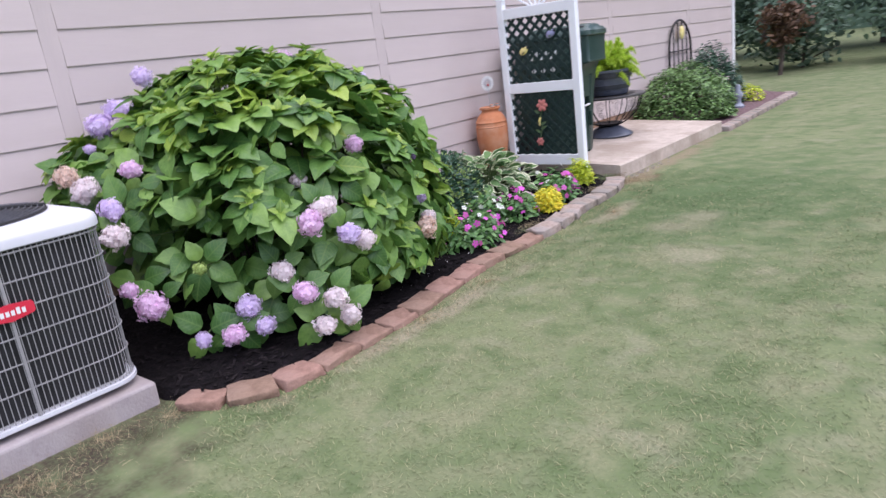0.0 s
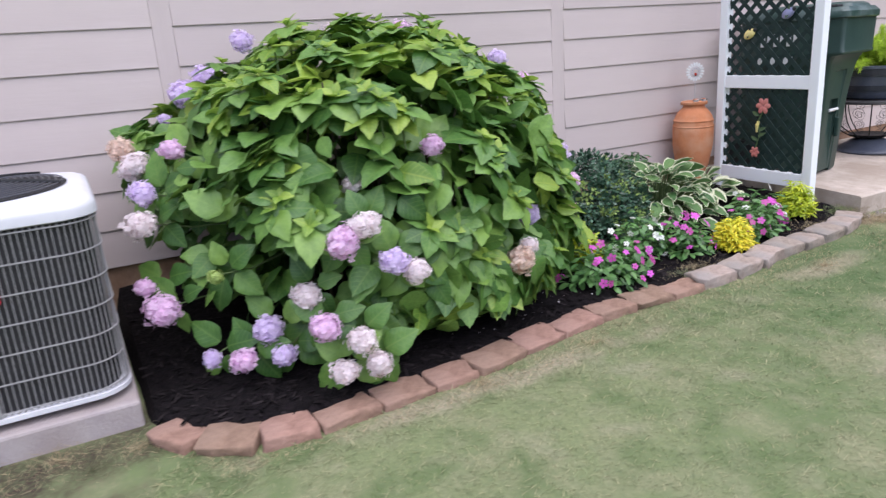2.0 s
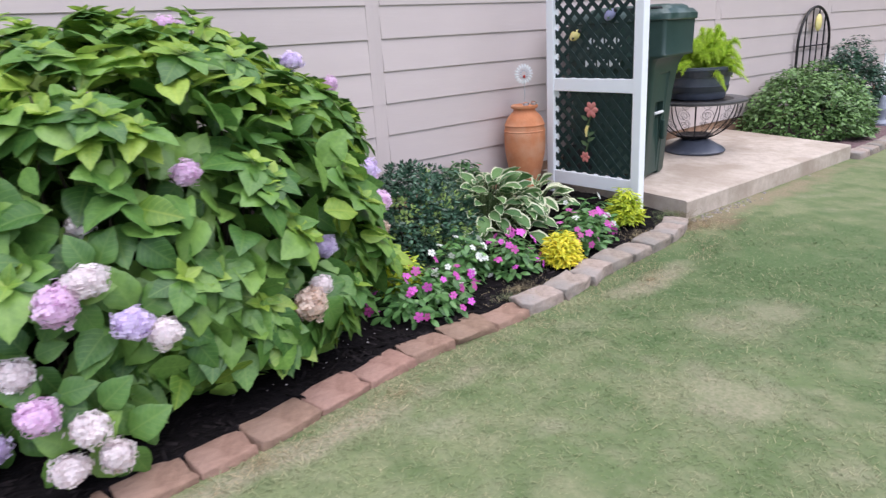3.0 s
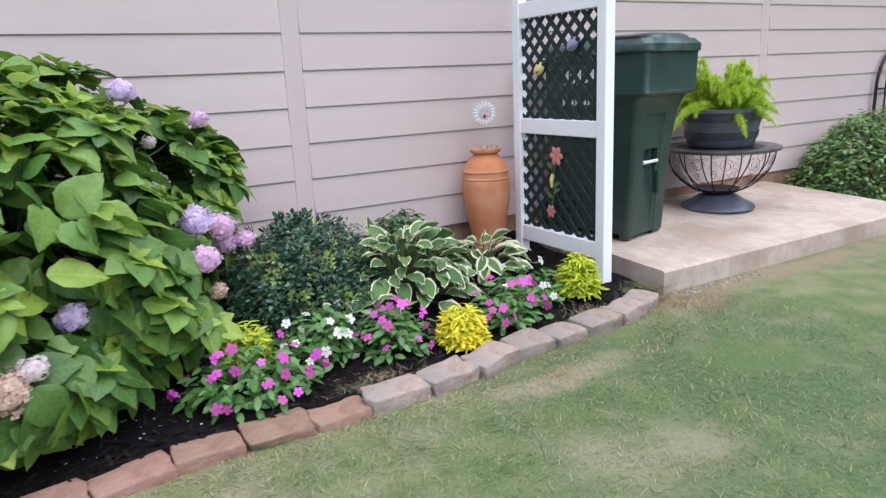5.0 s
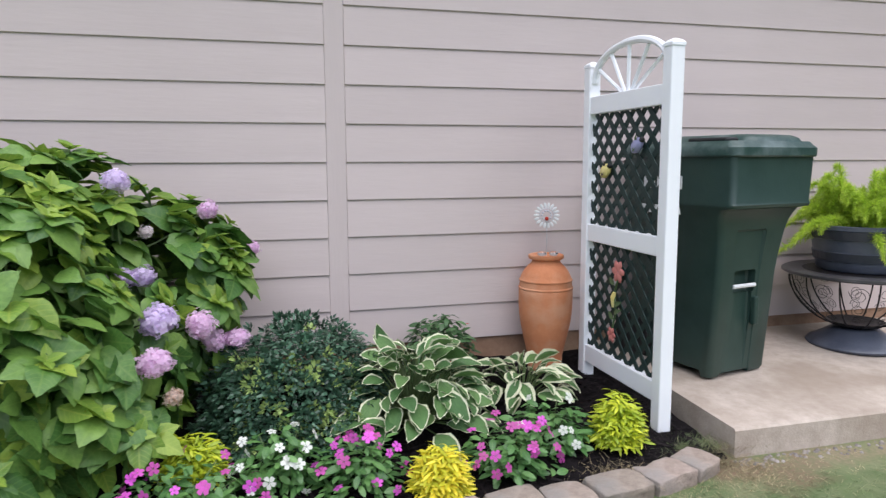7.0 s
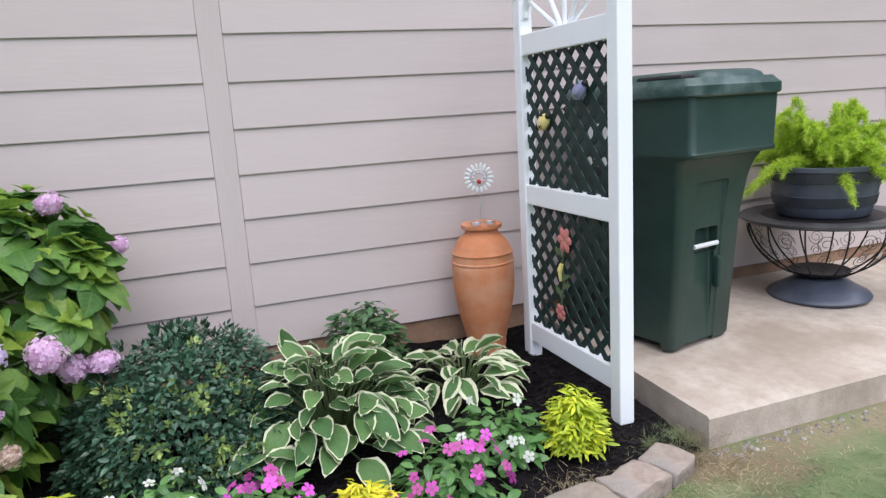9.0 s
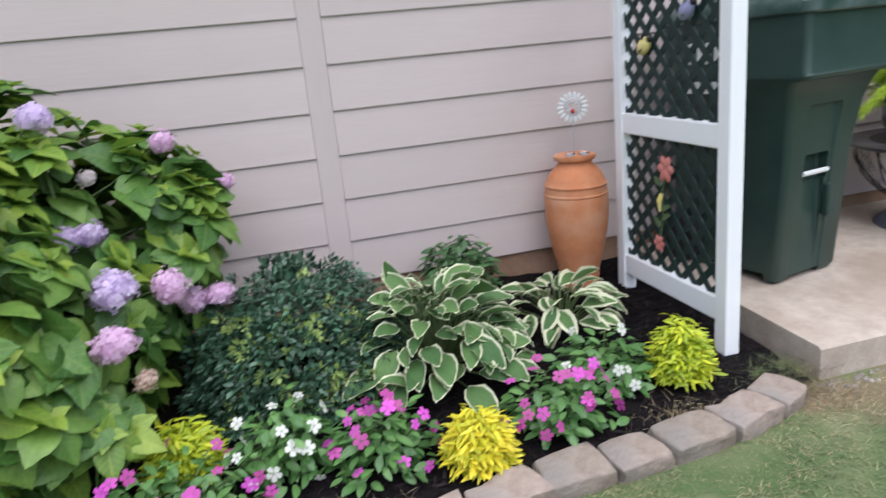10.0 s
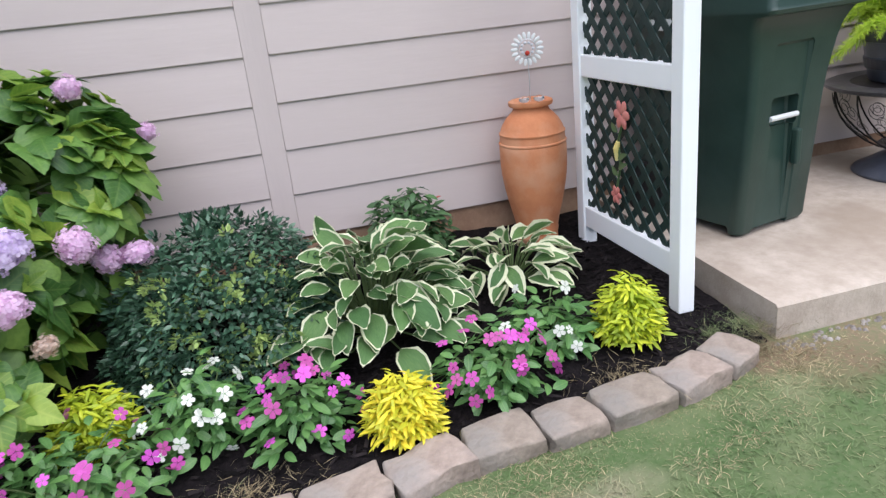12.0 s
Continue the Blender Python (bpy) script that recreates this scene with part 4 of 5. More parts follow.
HEADS = (
    ("pink", 0.075, -3.048, 3.401, 0.341), ("lav", 0.042, -2.913, 3.536, 0.143), ("pink", 0.062, -2.81, 3.635, 0.149),
    ("lav", 0.054, -2.775, 3.788, 0.142), ("pink", 0.060, -2.58, 3.907, 0.292), ("cream", 0.068, -2.51, 4.02, 0.235),
    ("cream", 0.055, -2.53, 3.95, 0.12), ("cream", 0.058, -2.48, 4.07, 0.135), ("cream", 0.058, -2.70, 3.887, 0.391),
    ("pink", 0.066, -2.598, 4.02, 0.60), ("cream", 0.066, -2.59, 4.11, 0.65), ("pink", 0.058, -3.281, 3.568, 0.935),
    ("pink", 0.055, -2.747, 4.497, 0.886), ("lav", 0.052, -2.825, 5.027, 0.489), ("pink", 0.064, -3.14, 5.51, 0.535),
    ("lav", 0.078, -3.915, 3.872, 1.195), ("lav", 0.078, -3.90, 3.753, 1.13), ("cream", 0.055, -3.82, 3.82, 1.12),
    ("lav", 0.062, -3.97, 4.081, 1.362), ("cream", 0.065, -4.03, 4.60, 1.38), ("cream", 0.078, -3.516, 3.432, 0.858),
    ("cream", 0.068, -3.21, 3.392, 0.664), ("lav", 0.060, -2.548, 4.20, 0.50), ("cream", 0.056, -2.53, 4.28, 0.45),
    ("peach", 0.066, -2.62, 4.83, 0.36), ("cream", 0.050, -2.66, 4.90, 0.40), ("lav", 0.060, -3.27, 3.427, 0.778),
    ("lav", 0.062, -2.831, 3.756, 0.243), ("cream", 0.036, -3.64, 5.432, 0.969), ("pink", 0.043, -3.95, 5.865, 0.85),
    ("lav", 0.056, -3.50, 5.345, 0.795), ("lav", 0.054, -3.53, 5.425, 0.795), ("lav", 0.080, -3.26, 5.515, 0.668),
    ("pink", 0.060, -3.44, 5.65, 0.60), ("pink", 0.056, -3.60, 5.69, 0.49), ("pink", 0.060, -3.62, 5.785, 0.49),
    ("peach", 0.038, -3.20, 5.56, 0.38), ("pink", 0.050, -3.77, 5.68, 1.05), ("lav", 0.062, -3.54, 5.345, 1.19),
    ("pink", 0.052, -3.59, 4.806, 1.37), ("greenbud", 0.034, -2.92, 3.60, 0.47), ("pink", 0.048, -3.14, 3.36, 0.42),
    ("peach", 0.060, -3.60, 3.40, 0.93), ("lav", 0.034, -3.80, 3.626, 1.026), ("cream", 0.050, -2.83, 4.171, 0.765),
)


def build_hydrangea():
    h = thing("hydrangea_bush", BUSH, "large green hydrangea bush with pink and lavender mopheads", "shrub")
    rng = random.Random(17)
    leaf = leaf_shape(0.74, 0.11, 0.26, "ovate", True)
    near = []
    for k in range(5):
        near.append(scatter("leaf", leaf_shape(0.68 + 0.03 * k, 0.05 + 0.035 * k, 0.06 + 0.10 * k, "ovate", True), [Matrix.Identity(4)], [M["hyd"]]))
    mass, young, placed, tries = [], [], 0, 0
    mid = Vector((-3.5, 4.55, 0.6))
    heads = []
    for p in HEADS:
        w = Vector(p[2:]) - mid
        w = Vector((w.x / 0.7, w.y, w.z)).normalized()
        heads.append((Vector(p[2:]), (w + Vector((0.9, 0.35, 0.3) if p[3] > 5.25 else (0.8, -0.5, 0.25))).normalized()))
    while tries < 24000 and len(mass) + placed + len(young) < 2350:
        tries += 1
        c, r = LOBES[rng.choices(range(12), (0.46, 0.16, 0.11, 0.07, 0.07, 0.08, 0.05, 0.07, 0.08, 0.10, 0.17, 0.10))[0]]
        d = Vector((rng.gauss(0, 1), rng.gauss(0, 1), rng.gauss(0, 1))).normalized()
        if d.z < -0.75:
            continue
        k = rng.choice((0.95, 0.95, 0.92, 0.86, 0.79)) * (1 + 0.07 * noise.noise(d * 2.6))
        p = Vector((c[0] + d.x * r[0] * k, c[1] + d.y * r[1] * k, c[2] + d.z * r[2] * k))
        if p.z < 0.07 or p.x < WALL_X + 0.06 or in_bush(p, 0.76):
            continue
        if any((p - q).length < 0.11 or (0 < p.z - q.z < 0.22 and (p - q).xy.length < 0.11) or ((p - q).dot(w) > -0.02 and ((p - q) - w * (p - q).dot(w)).length < 0.095 and (p - q).length < 0.42) for q, w in heads):
            continue
        # open at the foot, and thinned low on the near side to deepen its shade
        if p.y < 4.05 and p.z < 0.70 and rng.random() < 0.80 or p.z < 0.12 and rng.random() < 0.3:
            continue
        flat = Vector((d.x, d.y, 0.0)) + Vector((rng.gauss(0, 0.85), rng.gauss(0, 0.85), 0))
        along = flat.normalized() + Vector((0, 0, -0.18 + rng.gauss(0, 0.45)))
        hang = max(0.0, 0.85 - p.z)
        along.z -= 0.9 * hang
        normal = d * (0.8 + hang) + Vector((0, 0, 0.75 - 0.8 * hang)) + Vector((rng.gauss(0, 1), rng.gauss(0, 1), rng.gauss(0, 1))) * 0.5
        size = rng.uniform(0.095, 0.185)
        m = leaf_pose(p - along.normalized() * size * 0.4 - BUSH, along, normal, size)
        # yellow-green more often on top and towards +y, to paint in the light there
        if p.z > 0.98 and rng.random() < 0.50 or p.y > 5.0 and rng.random() < 0.16 or p.y > 4.2 and rng.random() < 0.06:
            young.append(m)
        elif placed < 300 and k > 0.88 and d.x > 0.12 and rng.random() < 0.75:
            ob = part("leaf", rng.choice(near), None, h)
            ob.matrix_basis = m
            placed += 1
        else:
            mass.append(m)
    # whorls of leaves at the shoot tips, the smallest in the middle
    whorls = 0
    while whorls < 150:
        c, r = LOBES[rng.choices(range(12), (0.44, 0.14, 0.10, 0.07, 0.08, 0.08, 0.06, 0.07, 0.07, 0.12, 0.04, 0.08))[0]]
        d = Vector((rng.gauss(0, 1), rng.gauss(0, 1), rng.gauss(0, 1) + 0.35)).normalized()
        k = rng.uniform(0.91, 1.0)
        p = Vector((c[0] + d.x * r[0] * k, c[1] + d.y * r[1] * k, c[2] + d.z * r[2] * k))
        if d.z < -0.35 or p.z < (0.60 if p.y < 4.3 else 0.25) or p.x < WALL_X + 0.10 or in_bush(p, 0.89):
            continue
        if any((p - q).length < 0.13 or ((p - q).dot(w) > -0.02 and ((p - q) - w * (p - q).dot(w)).length < 0.13 and (p - q).length < 0.3) for q, w in heads):
            continue
        whorls += 1
        if d.z > 0.55 and rng.random() < 0.45:
            up = Vector((rng.uniform(-0.02, 0.02), rng.uniform(-0.02, 0.02), rng.uniform(0.02, 0.08)))
            part("shoot", tube([p - Vector((0, 0, 0.1)) - BUSH, p + up - BUSH], [0.005, 0.003], 5), M["stem"], h)
            p = p + up
        axis = (d * 0.7 + Vector((0, 0, 0.7)) + Vector((rng.gauss(0, 0.2), rng.gauss(0, 0.2), 0))).normalized()
        e1 = axis.orthogonal().normalized()
        e2 = axis.cross(e1)
        big = rng.uniform(0.85, 1.2)
        # high whorls turn pale more often, again light put into the colour
        pale = p.z > 0.9 and rng.random() < 0.55 or p.y > 4.2 and rng.random() < 0.16
        turn0 = rng.uniform(0, math.tau)
        for q in range(6):
            a = turn0 + q * math.tau / 6 + rng.uniform(-0.2, 0.2)
            out = e1 * math.cos(a) + e2 * math.sin(a)
            m = leaf_pose(p + out * 0.008 - BUSH, out + axis * rng.uniform(-0.25, 0.25), axis + out * 0.2, big * rng.uniform(0.10, 0.15))
            (young if pale and rng.random() < 0.6 else mass).append(m)
        for q in range(4):
            a = turn0 + (q + 0.5) * math.tau / 4
            out = e1 * math.cos(a) + e2 * math.sin(a)
            young.append(leaf_pose(p + axis * 0.012 - BUSH, out + axis * rng.uniform(0.4, 1.0), axis - out * 0.3, big * rng.uniform(0.045, 0.075)))
    # a collar of leaves behind each flower head
    for q, w in heads:
        e1 = w.orthogonal().normalized()
        e2 = w.cross(e1)
        for k in range(4):
            a = k * math.tau / 4 + rng.uniform(-0.5, 0.5)
            out = e1 * math.cos(a) + e2 * math.sin(a)
            p = q - w * rng.uniform(0.07, 0.11) + out * 0.03
            if p.x > WALL_X + 0.08 and p.z > 0.10:
                mass.append(leaf_pose(p - BUSH, out + Vector((0, 0, -0.2)) + w * 0.15, w + Vector((0, 0, 0.5)), rng.uniform(0.10, 0.16)))
        s0 = q - w * 0.04 - BUSH
        e0 = q * 0.62 + mid * 0.38 - Vector((0, 0, 0.06)) - BUSH
        part("stalk", tube([e0, e0.lerp(s0, 0.6) - Vector((0, 0, 0.02)), s0], [0.005, 0.004, 0.0035], 5), M["stem"], h)
    part("leaf_mass", scatter("leaf_mass", leaf, mass, [M["hyd_i"]]), None, h)["kind"] = "stuff"
    part("young_leaves", scatter("young_leaves", leaf_shape(0.62, 0.16, 0.15, "ovate", True), young, [M["hyd_y"]]), None, h, "yellow-green leaves, some young and some coloured as brightly lit")["kind"] = "stuff"
    # inner leaves in the shade of the outer ones
    inner = []
    while len(inner) < 900:
        c, r = LOBES[rng.choices((0, 1, 2), (0.5, 0.3, 0.2))[0]]
        d = Vector((rng.gauss(0, 1), rng.gauss(0, 1), rng.gauss(0, 1))).normalized()
        p = Vector([c[i] + d[i] * r[i] * rng.uniform(0.55, 0.82) for i in range(3)])
        if p.z < 0.28 or p.x < WALL_X + 0.06:
            continue
        inner.append(leaf_pose(p - BUSH, (d.x + rng.gauss(0, 0.5), d.y + rng.gauss(0, 0.5), -0.4), (rng.gauss(0, 0.4) + d.x * 0.5, rng.gauss(0, 0.4), 1), rng.uniform(0.11, 0.17)))
    part("inner_leaves", scatter("inner_leaves", leaf, inner, [M["hyd_i"]]), None, h)["kind"] = "stuff"
    for k in range(26):
        a = rng.uniform(0, math.tau)
        r = rng.uniform(0.3, 0.8)
        e = Vector((-3.42 + 0.7 * r * math.cos(a), 4.5 + 0.95 * r * math.sin(a), rng.uniform(0.7, 1.2)))
        s = Vector((-3.45 + 0.25 * math.cos(a), 4.5 + 0.4 * math.sin(a), 0.03))
        pts = [s.lerp(e, t) + Vector((0, 0, 0.12 * math.sin(t * math.pi))) - BUSH for t in (0, 0.25, 0.5, 0.75, 1)]
        part("cane", tube(pts, [0.009, 0.008, 0.007, 0.006, 0.004], 5), M["bark"], h)
    for k, (colour, size, x, y, z) in enumerate(HEADS):
        ob = part("flower_head", floret_head(colour, k % 3), None, h)
        shove = heads[k][1] * 0.01
        ob.matrix_basis = Matrix.Translation(Vector((x, y, z)) + shove - BUSH) @ pose(0, 0, 0, rng.uniform(-25, 25), rng.uniform(-25, 25), rng.uniform(0, 360)) @ Matrix.Diagonal((size * rng.uniform(0.86, 1.04), size * rng.uniform(0.82, 1.0), size * rng.uniform(0.72, 0.98), 1))


build_hydrangea()


# ---- holly shrub ----
def mound(name, at, radii, n, size, material, label, category, leaf, seed, tip=None, tips=0, low=-0.1, group=""):
    rng = random.Random(seed)
    t = thing(name, at, label, category, group)
    part("foliage", scatter("foliage", leaf, dome_leaves(rng, n, radii, size, (0.80, 1.04), 0.1, 0.8, low), [M[material]]), None, t)["kind"] = "stuff"
    if tip:
        part("new_growth", scatter("new_growth", leaf, dome_leaves(rng, tips, (radii[0] * 1.03, radii[1] * 1.03, radii[2] * 1.03), size * 0.9, (0.94, 1.06), -0.5, 0.7, 0.05), [M[tip]]), None, t, "pale yellow-green young shoots")["kind"] = "stuff"
    for k in range(6):
        a = k * math.tau / 6 + rng.uniform(-0.3, 0.3)
        part("branch", tube([(0.03 * math.cos(a), 0.03 * math.sin(a), 0), (radii[0] * 0.35 * math.cos(a), radii[1] * 0.35 * math.sin(a), radii[2] * 0.45), (radii[0] * 0.6 * math.cos(a), radii[1] * 0.6 * math.sin(a), radii[2] * 0.75)], [0.008, 0.006, 0.003], 5), M["bark"], t)
    return t


def clumped(rng, radii, n, size, clumps, front=False):
    """Leaves in clumps at the ends of shoots, for young growth."""
    out = []
    for _ in range(clumps):
        d = Vector((rng.gauss(0, 1), rng.gauss(0, 1), abs(rng.gauss(0, 1)))).normalized()
        if noise.noise(d * 2.4) < -0.05 and d.x < 0.5 or front and (d.x < 0.2 or abs(d.y + 0.05) > 0.62):
            continue
        reach = rng.uniform(0.94, 1.10)
        c = Vector((d.x * radii[0], d.y * radii[1], d.z * radii[2] + 0.02)) * reach
        for _ in range(n):
            o = Vector((rng.gauss(0, 1), rng.gauss(0, 1), rng.gauss(0, 1))).normalized()
            out.append(leaf_pose(c + o * 0.012, o + d, o + Vector((0, 0, 0.6)), size * rng.uniform(0.7, 1.2)))
    return out


small = leaf_shape(0.48, 0.12, 0.1, "ovate")
holly = mound("holly_shrub", (-3.62, 6.05, 0.05), (0.37, 0.42, 0.45), 10500, 0.031, "holly", "low dark green holly shrub with pale new shoots", "shrub", small, 31, low=-0.25)
part("new_growth", scatter("new_growth", small, clumped(random.Random(8), (0.36, 0.41, 0.45), 12, 0.027, 330, True), [M["holly_y"]]), None, holly, "pale yellow-green new shoots")["kind"] = "stuff"
part("outer_foliage", scatter("outer_foliage", small, clumped(random.Random(9), (0.37, 0.42, 0.46), 12, 0.03, 300), [M["holly"]]), None, holly)["kind"] = "stuff"


# ---- hostas ----
def build_hosta(at, radius, count, wide, seed, label, tall, band):
    rng = random.Random(seed)
    t = thing("hosta_plant", at, label, "plant", "hostas")
    meshes = [scatter("leaf", hosta_shape(w, dr, band), [Matrix.Identity(4)], [M["hosta"], M["hosta_w"]]) for w, dr in ((0.50, 0.20), (0.56, 0.30), (0.62, 0.40), (0.54, 0.10))]
    for k in range(count):
        a = k * 2.39996 + rng.uniform(-0.3, 0.3)
        ring = math.sqrt((k + 0.5) / count)
        r = radius * 0.78 * ring
        z = tall * (1 - ring ** 2.2) + 0.06 + rng.uniform(-0.02, 0.03)
        size = rng.uniform(0.12, 0.185) * wide
        out = Vector((math.cos(a), math.sin(a), 0))
        p = out * r * 0.62 + Vector((0, 0, z))
        along = out + Vector((rng.gauss(0, 0.4), rng.gauss(0, 0.4), 0.62 - 0.9 * ring + rng.gauss(0, 0.28)))
        ob = part("leaf", rng.choice(meshes), None, t)
        ob.matrix_basis = leaf_pose(p, along, Vector((0, 0, 1)) + out * 0.6 + Vector((rng.gauss(0, 0.35), rng.gauss(0, 0.35), 0)), size)
        part("leaf_stalk", tube([(out * 0.02), (out * r * 0.4 + Vector((0, 0, z * 0.7))), p], 0.0035, 4), M["stem"], t)


build_hosta((-3.50, 6.57, 0.06), 0.66, 150, 0.92, 41, "green hosta with creamy white leaf margins", 0.26, 0.15)
build_hosta((-3.68, 7.19, 0.05), 0.42, 42, 0.92, 43, "hosta with broad cream margins beside the urn", 0.11, 0.40)


# ---- bedding plants ----
def flower_mesh(material, petals=5, name="flower"):
    v, f = [], []
    for q in range(petals):
        a = q * math.tau / petals
        ca, sa = math.cos(a), math.sin(a)
        b = len(v)
        for x, y, z in ((0.05, 0, -0.05), (0.5, -0.36, 0.06), (0.92, -0.30, 0.0), (1.0, 0.10, -0.04), (0.85, 0.34, 0.02), (0.45, 0.30, 0.09)):
            v.append((x * ca - y * sa, x * sa + y * ca, z))
        f.append((tuple(range(b, b + 6)), 0))
    return scatter(name, (np.array(v), f), [Matrix.Identity(4)], [M[material]])


FLOWER = {k: flower_mesh(k) for k in ("magenta", "white_fl", "red_fl")}
oval = leaf_shape(0.46, 0.08, 0.25, "narrow")


def bedding(name, at, radii, leaves, size, flowers, colour, label, seed, group="", fsize=0.0225, material="vinca"):
    rng = random.Random(seed)
    t = thing(name, at, label, "plant", group)
    part("foliage", scatter("foliage", oval, dome_leaves(rng, leaves, radii, size, (0.35, 1.0), 0.05, 0.7, -0.05), [M[material]]), None, t)["kind"] = "stuff"
    for k in range(5):
        a = k * math.tau / 5
        part("stem", tube([(0, 0, -0.01), (radii[0] * 0.4 * math.cos(a), radii[1] * 0.4 * math.sin(a), radii[2] * 0.5), (radii[0] * 0.7 * math.cos(a), radii[1] * 0.7 * math.sin(a), radii[2] * 0.8)], 0.0025, 4), M["stem"], t)
    for k in range(flowers):
        a = rng.uniform(0, math.tau)
        e = math.acos(rng.uniform(0.05, 0.98))
        d = Vector((math.sin(e) * math.cos(a), math.sin(e) * math.sin(a), math.cos(e)))
        if rng.random() < 0.5:
            d.x = abs(d.x)
        p = Vector((d.x * radii[0] * 1.05, d.y * radii[1] * 1.05, d.z * radii[2] * 1.08 + 0.03))
        ob = part("flower", FLOWER[colour], None, t)
        n = d + Vector((0.5, -0.1, 0.35)) + Vector((rng.gauss(0, 0.6), rng.gauss(0, 0.6), rng.gauss(0, 0.6)))
        ob.matrix_basis = leaf_pose(p, n.orthogonal() + Vector((rng.gauss(0, 0.5), rng.gauss(0, 0.5), 0)), n, fsize * rng.uniform(0.75, 1.2))
    return t


G = "vinca plants in the bed"
bedding("vinca_plant", (-2.94, 5.60, 0.01), (0.23, 0.29, 0.19), 460, 0.056, 34, "magenta", "leafy vinca with magenta flowers", 51, G)
bedding("vinca_plant", (-3.07, 5.95, 0.02), (0.15, 0.18, 0.24), 330, 0.056, 16, "white_fl", "leafy vinca with white flowers", 52, G)
bedding("vinca_plant", (-2.98, 6.25, 0.02), (0.15, 0.18, 0.19), 330, 0.056, 24, "magenta", "leafy vinca with magenta flowers", 53, G)
bedding("vinca_plant", (-2.98, 6.86, 0.02), (0.17, 0.20, 0.20), 300, 0.056, 26, "magenta", "leafy vinca with magenta flowers", 54, G)
bedding("vinca_plant", (-3.17, 7.12, 0.03), (0.18, 0.18, 0.19), 260, 0.060, 6, "white_fl", "leafy green vinca with few white flowers", 55, G)
bedding("impatiens_plant", (-4.06, 6.85, 0.09), (0.17, 0.20, 0.34), 1100, 0.058, 2, "red_fl", "dark green impatiens with small red flowers by the wall", 56, "", 0.016, "wall_plant")


def lime_plant(at, radii, seed, material, label):
    rng = random.Random(seed)
    t = thing("golden_foliage_plant", at, label, "plant", "golden plants in the bed")
    leaf = leaf_shape(0.25, 0.1, 0.3, "narrow")
    part("foliage", scatter("foliage", leaf, dome_leaves(rng, 1500, radii, 0.046, (0.5, 1.05), -0.1, 0.9, -0.05), [M[material]]), None, t)["kind"] = "stuff"
    for k in range(4):
        a = k * math.tau / 4
        part("stem", tube([(0, 0, -0.01), (radii[0] * 0.5 * math.cos(a), radii[1] * 0.5 * math.sin(a), radii[2] * 0.6)], 0.003, 4), M["stem"], t)


lime_plant((-2.88, 6.54, 0.01), (0.090, 0.098, 0.165), 61, "lime", "mounded bright yellow foliage plant")
lime_plant((-3.08, 7.40, 0.03), (0.105, 0.105, 0.20), 62, "lime_g", "mounded lime green foliage plant by the trellis")
lime_plant((-3.18, 5.63, 0.03), (0.10, 0.11, 0.17), 63, "lime_g", "mounded lime green foliage plant by the hydrangea")


# ---- tufts of dry grass ----
def tuft(at, seed, n, spread, material, label, category, height=0.042):
    rng = random.Random(seed)
    blade = (np.array([(0, -0.013, 0), (0.5, -0.011, 0.10), (1, 0, 0), (0.5, 0.011, 0.10), (0, 0.013, 0)]), [((0, 1, 3, 4), 0), ((1, 2, 3), 0)])
    poses = []
    for _ in range(n):
        a = rng.uniform(0, math.tau)
        r = abs(rng.gauss(0, spread))
        poses.append(leaf_pose((r * math.cos(a), r * math.sin(a) * 1.4, 0.005), (rng.gauss(0, 1), rng.gauss(0, 1), rng.uniform(0.1, 1.0)), (rng.gauss(0, 1), rng.gauss(0, 1), 1), height * rng.uniform(0.5, 1.3)))
    ob = part("grass_tuft", scatter("grass_tuft", blade, poses, [M[material]]), None)
    ob.location = at
    tagged(ob, label, category, kind="stuff")


for k, (x, y, n, mt) in enumerate(((-2.76, 6.08, 160, "straw"), (-2.73, 5.98, 60, "blade"), (-2.86, 7.24, 170, "straw"), (-2.42, 6.72, 110, "straw"), (-2.98, 7.66, 120, "blade"), (-2.80, 7.86, 160, "straw"), (-2.92, 7.76, 130, "blade"), (-2.96, 7.83, 260, "blade"), (-2.88, 7.80, 220, "blade"), (-3.02, 7.80, 200, "blade"), (-2.72, 7.80, 150, "straw"), (-2.40, 5.05, 100, "straw"), (-2.36, 4.45, 120, "straw"), (-2.76, 2.95, 170, "straw"), (-2.70, 2.62, 170, "straw"), (-2.74, 2.35, 160, "straw"), (-2.62, 3.05, 120, "blade"), (-2.68, 3.20, 140, "straw"), (-2.58, 2.7, 140, "straw"))):
    z = bed_z(x, y) if x < edge_x(y) - 0.05 and y > 3.3 else GROUND
    tuft((x, y, z), 70 + k, n * 2, 0.05 if n < 140 else 0.085, mt, "tuft of dry straw-coloured grass" if mt == "straw" else "tuft of green grass", "grass")


rng = random.Random(77)
pebble = (np.array([(-0.5, -0.4, 0), (0.5, -0.35, 0), (0.45, 0.4, 0), (-0.4, 0.45, 0), (-0.3, -0.2, 0.45), (0.3, -0.25, 0.4), (0.25, 0.25, 0.5), (-0.25, 0.25, 0.42)]), [((0, 1, 5, 4), 0), ((1, 2, 6, 5), 0), ((2, 3, 7, 6), 0), ((3, 0, 4, 7), 0), ((4, 5, 6, 7), 0)])
poses = [leaf_pose((-2.90 + abs(rng.gauss(0, 0.04)), 7.86 + abs(rng.gauss(0, 0.45)), GROUND), (rng.gauss(0, 1), rng.gauss(0, 1), 0), (0, 0, 1), rng.uniform(0.008, 0.020)) for _ in range(110)]
gravel = part("gravel", scatter("gravel", pebble, poses, [M["gravel"]]), None)
tagged(gravel, "pale gravel scattered along the foot of the slab", "gravel", kind="stuff")


